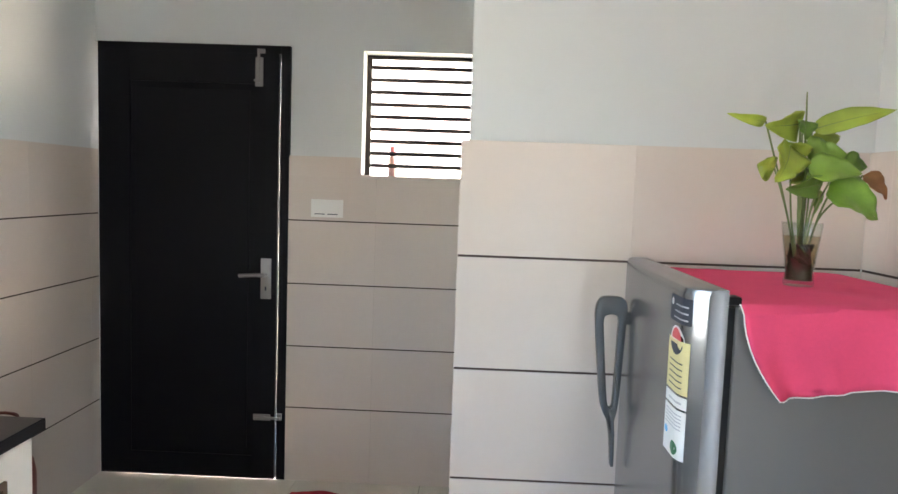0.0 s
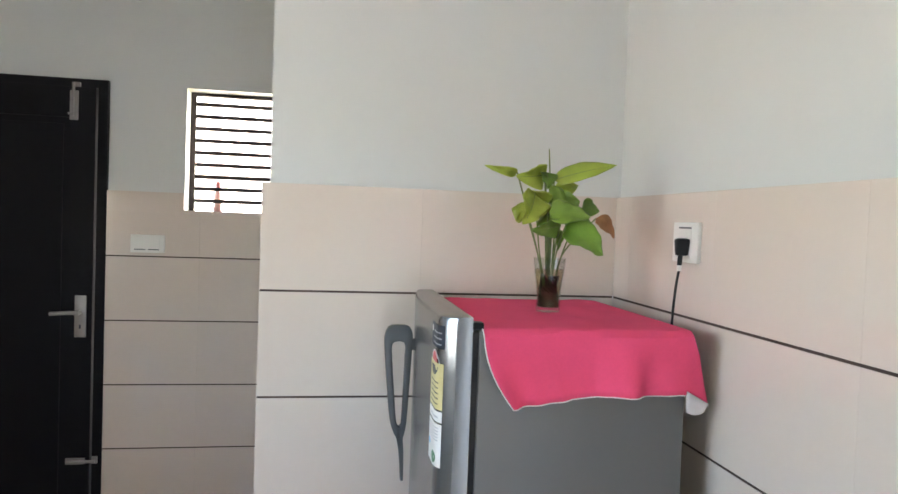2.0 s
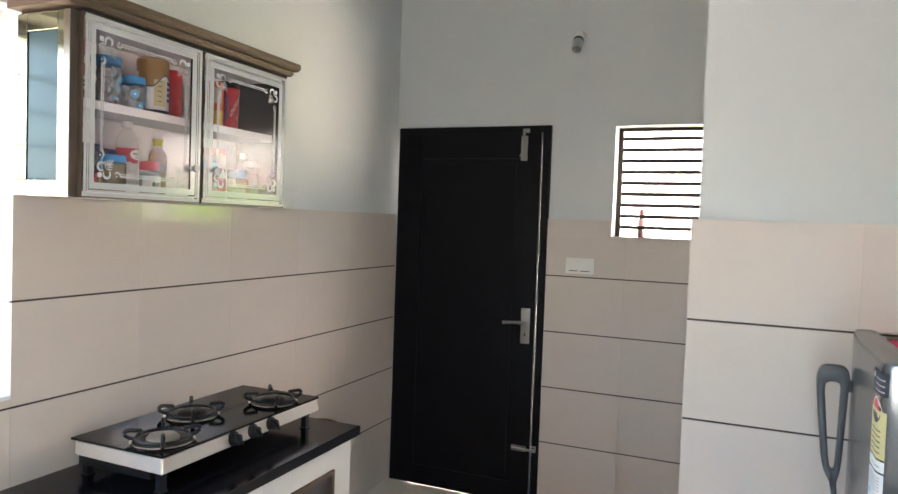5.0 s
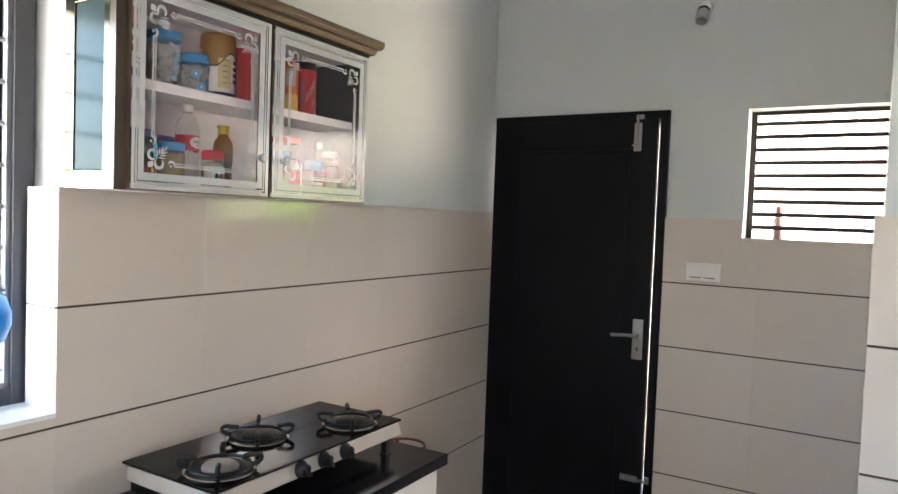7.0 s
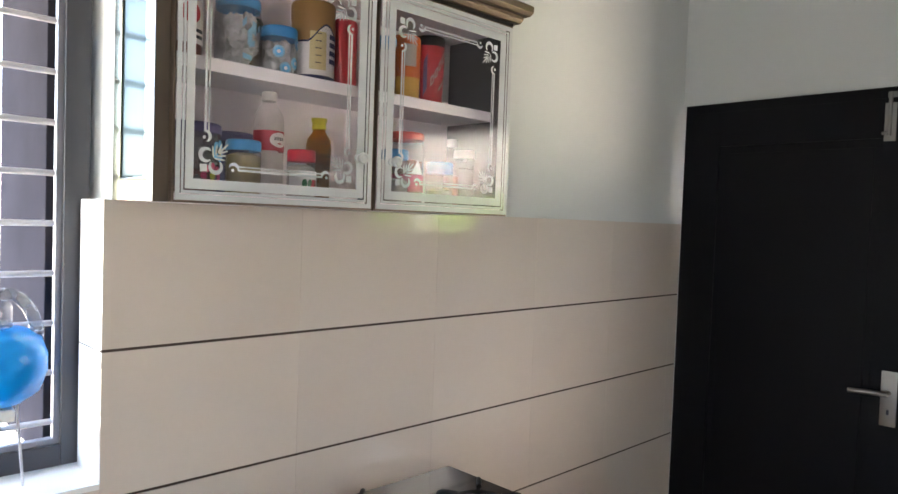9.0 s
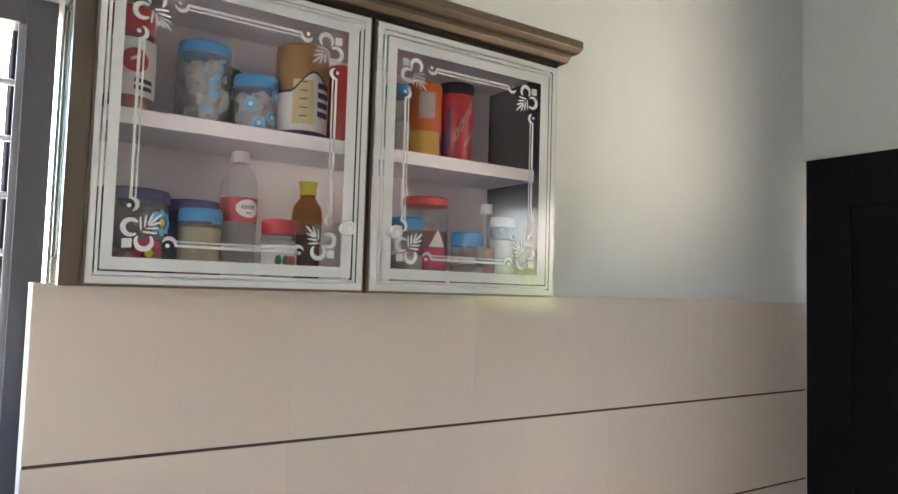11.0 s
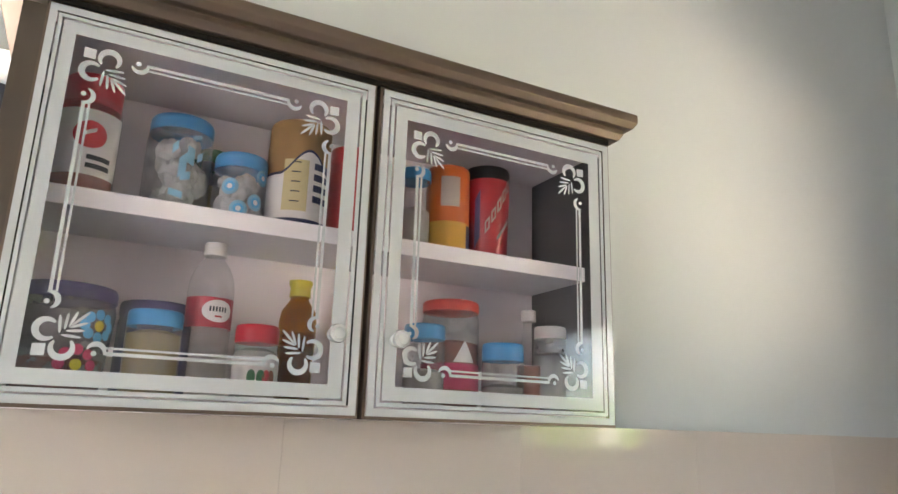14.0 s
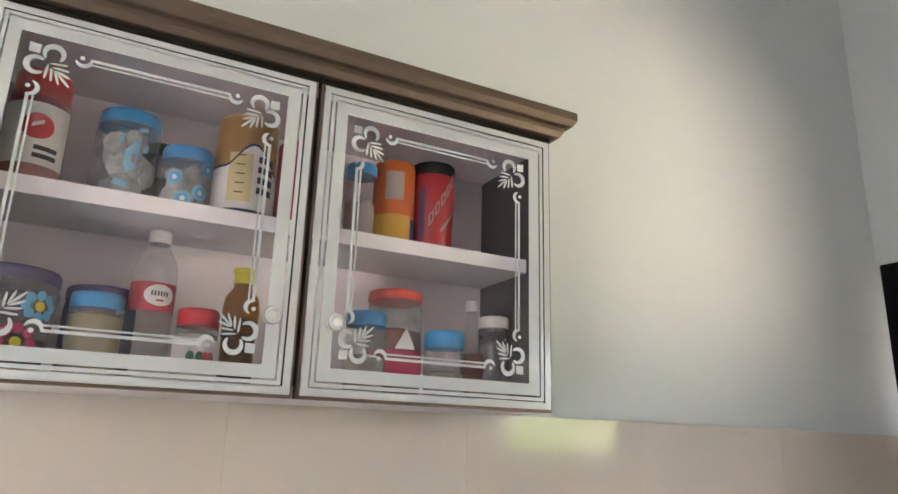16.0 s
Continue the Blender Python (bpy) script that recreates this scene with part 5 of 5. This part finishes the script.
leaf((0.774, 1.52), (0.724, 1.554), 0.058, -0.03, -0.04, 0.1, LEAF_PALE, 0.5)
leaf((0.73, 1.499), (0.697, 1.509), 0.057, 0.0, 0.01, 0.1, LEAF_PALE, 0.45)
leaf((0.787, 1.508), (0.851, 1.531), 0.102, -0.03, -0.05, 0.06, LEAF_MID, 0.5)
leaf((0.88, 1.515), (0.925, 1.509), 0.052, 0.01, 0.01, 0.1, LEAF, 0.45)
leaf((0.769, 1.5), (0.868, 1.493), 0.061, -0.06, -0.08, 0.05, LEAF_MID, 0.55)
leaf((0.815, 1.472), (0.9, 1.404), 0.09, -0.06, -0.09, 0.06, LEAF, 0.48)
leaf((0.801, 1.469), (0.726, 1.457), 0.050, -0.06, -0.07, 0.06, LEAF, 0.5)
leaf((0.813, 1.46), (0.808, 1.406), 0.024, -0.02, -0.02, 0.05, LEAF, 0.5)
leaf((0.914, 1.491), (0.959, 1.446), 0.044, 0.0, -0.01, 0.15, LEAF_DRY, 0.5)
leaf((0.784, 1.513), (0.748, 1.47), 0.062, -0.02, -0.04, 0.1, LEAF_MID, 0.5)
bm = bmesh.new()
tube(bm, curve([(GX, GY, GZ + 0.07), (GX - 0.004, GY, 1.45), (GX - 0.008, GY, 1.58), (GX - 0.016, GY - 0.01, 1.658)], 6), 0.003, 6, False, [0.0042 - 0.00016 * k for k in range(19)])
part("shoot", bm, STEM, plant, "upright shoot with curled new leaf", True)

# ---- sockets, switches and lamp holder ----
socket = empty("power_socket", "white wall socket plate with switch on the tiles", "socket")
part("plate", boxes((XE - 0.011, XE - 0.0002, 1.428, 1.546, 1.392, 1.488), bevel=0.003), WHITE_PLASTIC, socket, smooth=True)
part("socket_face", boxes((XE - 0.0125, XE - 0.010, 1.456, 1.518, 1.402, 1.468), bevel=0.001), WHITE_PLASTIC, socket)
part("switch_line", boxes((XE - 0.0122, XE - 0.0105, 1.458, 1.516, 1.473, 1.4765)), INK, socket)
plug = empty("power_plug", "black three-pin plug with its cord running behind the fridge", "plug")
bm = bmesh.new()
tmp = box(bmesh.new(), XE - 0.045, XE - 0.0126, 1.4545, 1.4795, 1.408, 1.45, bevel=0.008)
for v in tmp.verts:
    if v.co.z < 1.43:
        v.co.y = 1.467 + (v.co.y - 1.467) * 0.5
join(bm, tmp)
part("plug_body", bm, BLACK_PLASTIC, plug, smooth=True)
bm = bmesh.new()
tube(bm, [(XE - 0.032, 1.467, 1.41), (XE - 0.032, 1.469, 1.386)], 0.006, 8)
part("strain_relief", bm, BLACK_PLASTIC, plug, smooth=True)
bm = bmesh.new()
tube(bm, [(XE - 0.032, 1.4692, 1.386), (XE - 0.032, 1.470, 1.372)], 0.0055, 8)
part("cord_sleeve", bm, WHITE_PLASTIC, plug, "white tape sleeve", True)
bm = bmesh.new()
tube(bm, curve([(XE - 0.032, 1.470, 1.373), (XE - 0.034, 1.476, 1.34), (XE - 0.036, 1.482, 1.28), (XE - 0.036, 1.488, 1.22), (XE - 0.04, 1.53, 0.9), (XE - 0.045, 1.6, 0.4), (XE - 0.05, 1.65, 0.02)], 6), 0.0031, 8)
part("cord", bm, BLACK_PLASTIC, plug, "thin black cord", True)
switch = empty("switch_plate", "white wall switch plate with two switches on beige tiles", "switch")
part("plate", boxes((-0.648, -0.498, YN - 0.01, YN - 0.0002, 1.278, 1.361), bevel=0.003), WHITE_PLASTIC, switch, smooth=True)
for a in (-0.632, -0.572):
    part("rocker", boxes((a, a + 0.052, YN - 0.0125, YN - 0.0095, 1.292, 1.347), bevel=0.001), WHITE_PLASTIC, switch)
    part("rocker_line", boxes((a + 0.002, a + 0.05, YN - 0.0132, YN - 0.012, 1.291, 1.295)), INK, switch)
holder = empty("lamp_holder", "white angled bulb holder without a bulb on the wall", "lamp holder")
bm = bmesh.new()
lathe(bm, [(0, 0), (0.034, 0), (0.034, 0.006), (0.029, 0.014), (0.024, 0.02), (0, 0.02)], (-0.625, yn, 2.514), 24, Matrix.Rotation(radians(90), 4, "X"))
part("rose", bm, WHITE_PLASTIC, holder, smooth=True)
tilt = Matrix.Rotation(radians(146), 4, "X")
bm = bmesh.new()
lathe(bm, [(0, 0), (0.022, 0.0), (0.026, 0.02), (0.028, 0.05), (0.026, 0.078), (0.023, 0.078), (0.022, 0.05), (0, 0.045)], (-0.63, yn - 0.016, 2.503), 24, tilt)
part("socket_shell", bm, GREY_SHELL, holder, "pale grey shell", smooth=True)
bm = bmesh.new()
lathe(bm, [(0.0225, 0.002), (0.0262, 0.004), (0.0278, 0.016), (0.0258, 0.018)], (-0.63, yn - 0.016, 2.503), 24, tilt)
part("dark_ring", bm, BLACK_PLASTIC, holder, smooth=True)

# ---- things on the window sills ----
jug = empty("blue_jug", "round blue plastic jug with cyan band hung at the window", "jug")
JX, JY, JZ = -1.742, 0.868, 1.165
bm = bmesh.new()
lathe(bm, [(0, 0.0), (0.05, 0.002), (0.078, 0.022), (0.092, 0.06), (0.092, 0.09), (0.08, 0.125), (0.055, 0.142), (0.03, 0.146)], (JX, JY, JZ), 36)
part("body", bm, BLUE_PLASTIC, jug, "glossy blue plastic body", True)
bm = oval_patch(JX, JY, 0.0945, -32, JZ + 0.076, 0.075, 0.075)
part("band", bm, CYAN_PLASTIC, jug, "cyan band", True)
bm = bmesh.new()
lathe(bm, [(0.03, 0.14), (0.042, 0.145), (0.042, 0.185), (0.036, 0.195), (0, 0.197)], (JX, JY - 0.01, JZ), 24)
part("cap", bm, SMOKE, jug, "translucent grey cap", True)
bm = bmesh.new()
tube(bm, curve([(JX + 0.01, JY + 0.0, JZ + 0.205), (JX + 0.01, JY + 0.03, JZ + 0.208), (JX + 0.01, JY + 0.058, JZ + 0.18), (JX + 0.01, JY + 0.072, JZ + 0.135), (JX + 0.01, JY + 0.068, JZ + 0.12)], 5), 0.012, 10)
part("handle", bm, SMOKE, jug, "translucent grey handle", True)
stand = empty("wire_stand", "light wire stand with white tray on the window sill", "stand")
bm = bmesh.new()
for a in (-0.05, 0.04):
    tube(bm, [(JX, JY + a, JZ - 0.001), (JX + 0.005, JY + a * 1.3, WIN_W[2] + 0.012)], 0.0028, 6)
tube(bm, [(JX, JY - 0.05, JZ - 0.003), (JX, JY + 0.04, JZ - 0.003)], 0.0028, 6)
part("wire", bm, BAR_GREY, stand, smooth=True)
part("tray", boxes((JX - 0.04, JX + 0.04, JY - 0.07, JY + 0.03, JZ - 0.03, JZ - 0.005), bevel=0.004), WHITE_PLASTIC, stand)

bottle = empty("sill_bottle", "pale pink bottle with red cap on the outer window sill", "bottle")
bm = bmesh.new()
lathe(bm, [(0, 0), (0.02, 0), (0.022, 0.005), (0.022, 0.085), (0.013, 0.105), (0.011, 0.115), (0, 0.115)], (-0.295, yn + 0.17, WIN_N[2]), 24)
part("body", bm, material("pink_plastic", (0.62, 0.36, 0.33), 0.35, vary=0.05), bottle, smooth=True)
bm = bmesh.new()
lathe(bm, [(0, 0.11), (0.015, 0.11), (0.015, 0.138), (0.01, 0.15), (0, 0.15)], (-0.295, yn + 0.17, WIN_N[2]), 20)
part("cap", bm, material("faded_red_cap", (0.5, 0.14, 0.13), 0.4, vary=0.05), bottle, "red cap", True)

# ---- floor ----
rnd = random.Random(9)
bm = bmesh.new()
bmesh.ops.create_grid(bm, x_segments=26, y_segments=26, size=0.11)
for v in bm.verts:
    r = v.co.length
    h = noise.noise(v.co * 24) * 0.5 + 0.5
    v.co.z = 0.003 + 0.032 * h * max(0.0, 1 - (r / 0.14) ** 2)
    v.co.x *= 1 + 0.25 * noise.noise(v.co * 9)
    v.co.y *= 0.85 + 0.3 * noise.noise(v.co * 7 + Vector((4, 1, 0)))
bmesh.ops.translate(bm, verts=bm.verts, vec=(-0.575, 3.13, 0))
rag = tagged(part("floor_cloth", bm, RED_CLOTH, smooth=True), "crumpled dark red cloth lying on the floor by the door", "cloth")
mod = rag.modifiers.new("thickness", "SOLIDIFY")
mod.thickness = 0.003


# ---- gas cylinder behind the counter's end ----
CYL_RED = material("worn_red_cylinder_paint", (0.14, 0.026, 0.017), 0.5, vary=0.25, scale=7, grain=0.4, bump=0.1, bump_scale=80)
gas = empty("gas_cylinder", "worn red gas cylinder standing on the floor beside the counter", "gas cylinder")
gx, gy = 0.0, 0.0
gas.location, gas.scale = (-1.545, 2.42, 0), (0.88, 0.88, 0.87)
bm = bmesh.new()
lathe(bm, [(0, 0.045), (0.08, 0.048), (0.13, 0.07), (0.155, 0.115), (0.158, 0.15), (0.158, 0.42), (0.15, 0.475), (0.12, 0.525), (0.07, 0.55), (0, 0.556)], (gx, gy, 0), 40)
part("body", bm, CYL_RED, gas, smooth=True)
bm = bmesh.new()
lathe(bm, [(0.115, 0.0), (0.125, 0.0), (0.125, 0.072), (0.115, 0.066), (0.115, 0.0)], (gx, gy, 0), 32)
part("foot_ring", bm, CYL_RED, gas, smooth=True)
bm = bmesh.new()
lathe(bm, [(0.093, 0.655), (0.1, 0.655), (0.103, 0.66), (0.1, 0.666), (0.093, 0.664), (0.093, 0.655)], (gx, gy, 0), 32)
for k in range(3):
    c, q = math.cos(2.1 * k + 0.4), math.sin(2.1 * k + 0.4)
    tube(bm, [(gx + 0.097 * c, gy + 0.097 * q, 0.53), (gx + 0.097 * c, gy + 0.097 * q, 0.66)], 0.009, 8)
part("collar", bm, CYL_RED, gas, "red guard collar on three posts", True)
bm = bmesh.new()
lathe(bm, [(0, 0.552), (0.022, 0.552), (0.018, 0.575), (0.026, 0.585), (0.026, 0.615), (0.014, 0.622), (0, 0.622)], (gx, gy, 0), 20)
part("valve", bm, BRASS, gas, "dull metal valve", True)

# ---- tiles: walls, then floor ----
TILE_MESHES = {}


def tile_mesh(name, wide, high, thick, mat, edge=0.0004):
    key = (name, round(wide, 4), round(high, 4), thick)
    if key not in TILE_MESHES:
        a, b, e = wide / 2, high / 2, edge
        back = [(-a, 0, -b), (a, 0, -b), (a, 0, b), (-a, 0, b)]
        rim = [(x, -(thick - e), z) for x, _, z in back]
        front = [(math.copysign(a - e, x), -thick, math.copysign(b - e, z)) for x, _, z in back]
        faces = [(8, 9, 10, 11)] + [(r + k, r + (k + 1) % 4, r + 4 + (k + 1) % 4, r + 4 + k) for r in (0, 4) for k in range(4)]
        me = bpy.data.meshes.new(name)
        me.from_pydata(back + rim + front, [], faces)
        me.materials.append(mat)
        TILE_MESHES[key] = me
    return TILE_MESHES[key]


def cut(rect, hole):
    """What is left of a rectangle (u0, u1, v0, v1) round a hole."""
    u0, u1, v0, v1 = rect
    a0, a1, b0, b1 = hole
    if a0 >= u1 - 1e-4 or a1 <= u0 + 1e-4 or b0 >= v1 - 1e-4 or b1 <= v0 + 1e-4:
        return [rect]
    rest = [(u0, u1, v0, b0), (u0, u1, b1, v1), (u0, a0, max(v0, b0), min(v1, b1)), (a1, u1, max(v0, b0), min(v1, b1))]
    return [r for r in rest if r[1] - r[0] > 0.006 and r[3] - r[2] > 0.006]


def dado(wall, origin, turn, u0, u1, joint, holes=()):
    """A tiled dado on a wall; u runs along it from the origin, the tiles face the turned -y."""
    base = Matrix.Translation(origin) @ Matrix.Rotation(radians(turn), 4, "Z")
    joints = sorted({u0, u1} | {joint + 0.45 * k for k in range(-12, 13) if u0 + 0.01 < joint + 0.45 * k < u1 - 0.01})
    strips = [(u0, u1, 0.0, ROWS_Z[-1] - 0.004)]
    for h in holes:
        strips = [r for s in strips for r in cut(s, h)]
    bm = bmesh.new()
    for a, b, c, d in strips:
        box(bm, a + 0.001, b - 0.001, -0.0182, 0.004, c, d)
    bmesh.ops.transform(bm, matrix=base, verts=bm.verts)
    part("dark_joint_bed", bm, GROUT, wall)
    for a, b in zip(joints, joints[1:]):
        for c, d in zip(ROWS_Z, ROWS_Z[1:]):
            rects = [(a + 0.0001, b - 0.0001, c + (0.003 if c else 0), d - (0.003 if d < 1.5 else 0))]
            for h in holes:
                rects = [r for s in rects for r in cut(s, h)]
            for r in rects:
                ob = new("tile", tile_mesh("tile", r[1] - r[0], r[3] - r[2], PROUD, TILE))
                ob.parent = wall
                ob.matrix_basis = base @ Matrix.Translation(((r[0] + r[1]) / 2, 0, (r[2] + r[3]) / 2))


# u runs along x on the north wall and the partition, along y on the west wall, against y on the east wall
dado(wall_north, (0, yn, 0), 0, DOOR[1], XE, -0.345, [(WIN_N[0], WIN_N[1], WIN_N[2] - 0.015, 1.7)])
dado(wall_partition, (0, YP + PROUD, 0), 0, XP, XE, XP)
dado(wall_west, (xw, 0, 0), 90, YS, YN, 1.035, [(WIN_W[0], 1.035, WIN_W[2], 1.7)])
dado(wall_east, (XE + PROUD, 0, 0), -90, -YP, -YS, -0.925, [(-WIN_E[1], -WIN_E[0], WIN_E[2], 1.7)])
dado(wall_partition, (XP + PROUD, 0, 0), -90, -(YP + 0.17), -YP - 0.0005, -5)
size = 0.6
for i in range(6):
    for j in range(11):
        ax, ay = -1.9 + size * i, -2.4 + 0.02 + size * j
        bx, by = min(ax + size, XE + 0.2), min(ay + size, YN + 0.22)
        if bx - ax < 0.05 or by - ay < 0.05:
            continue
        ob = new("tile", tile_mesh("floor_tile", bx - ax - 0.002, by - ay - 0.002, 0.008, FLOOR_TILE))
        ob.parent = floor
        ob.matrix_basis = Matrix.Translation(((ax + bx) / 2, (ay + by) / 2, -0.008)) @ Matrix.Rotation(radians(-90), 4, "X")
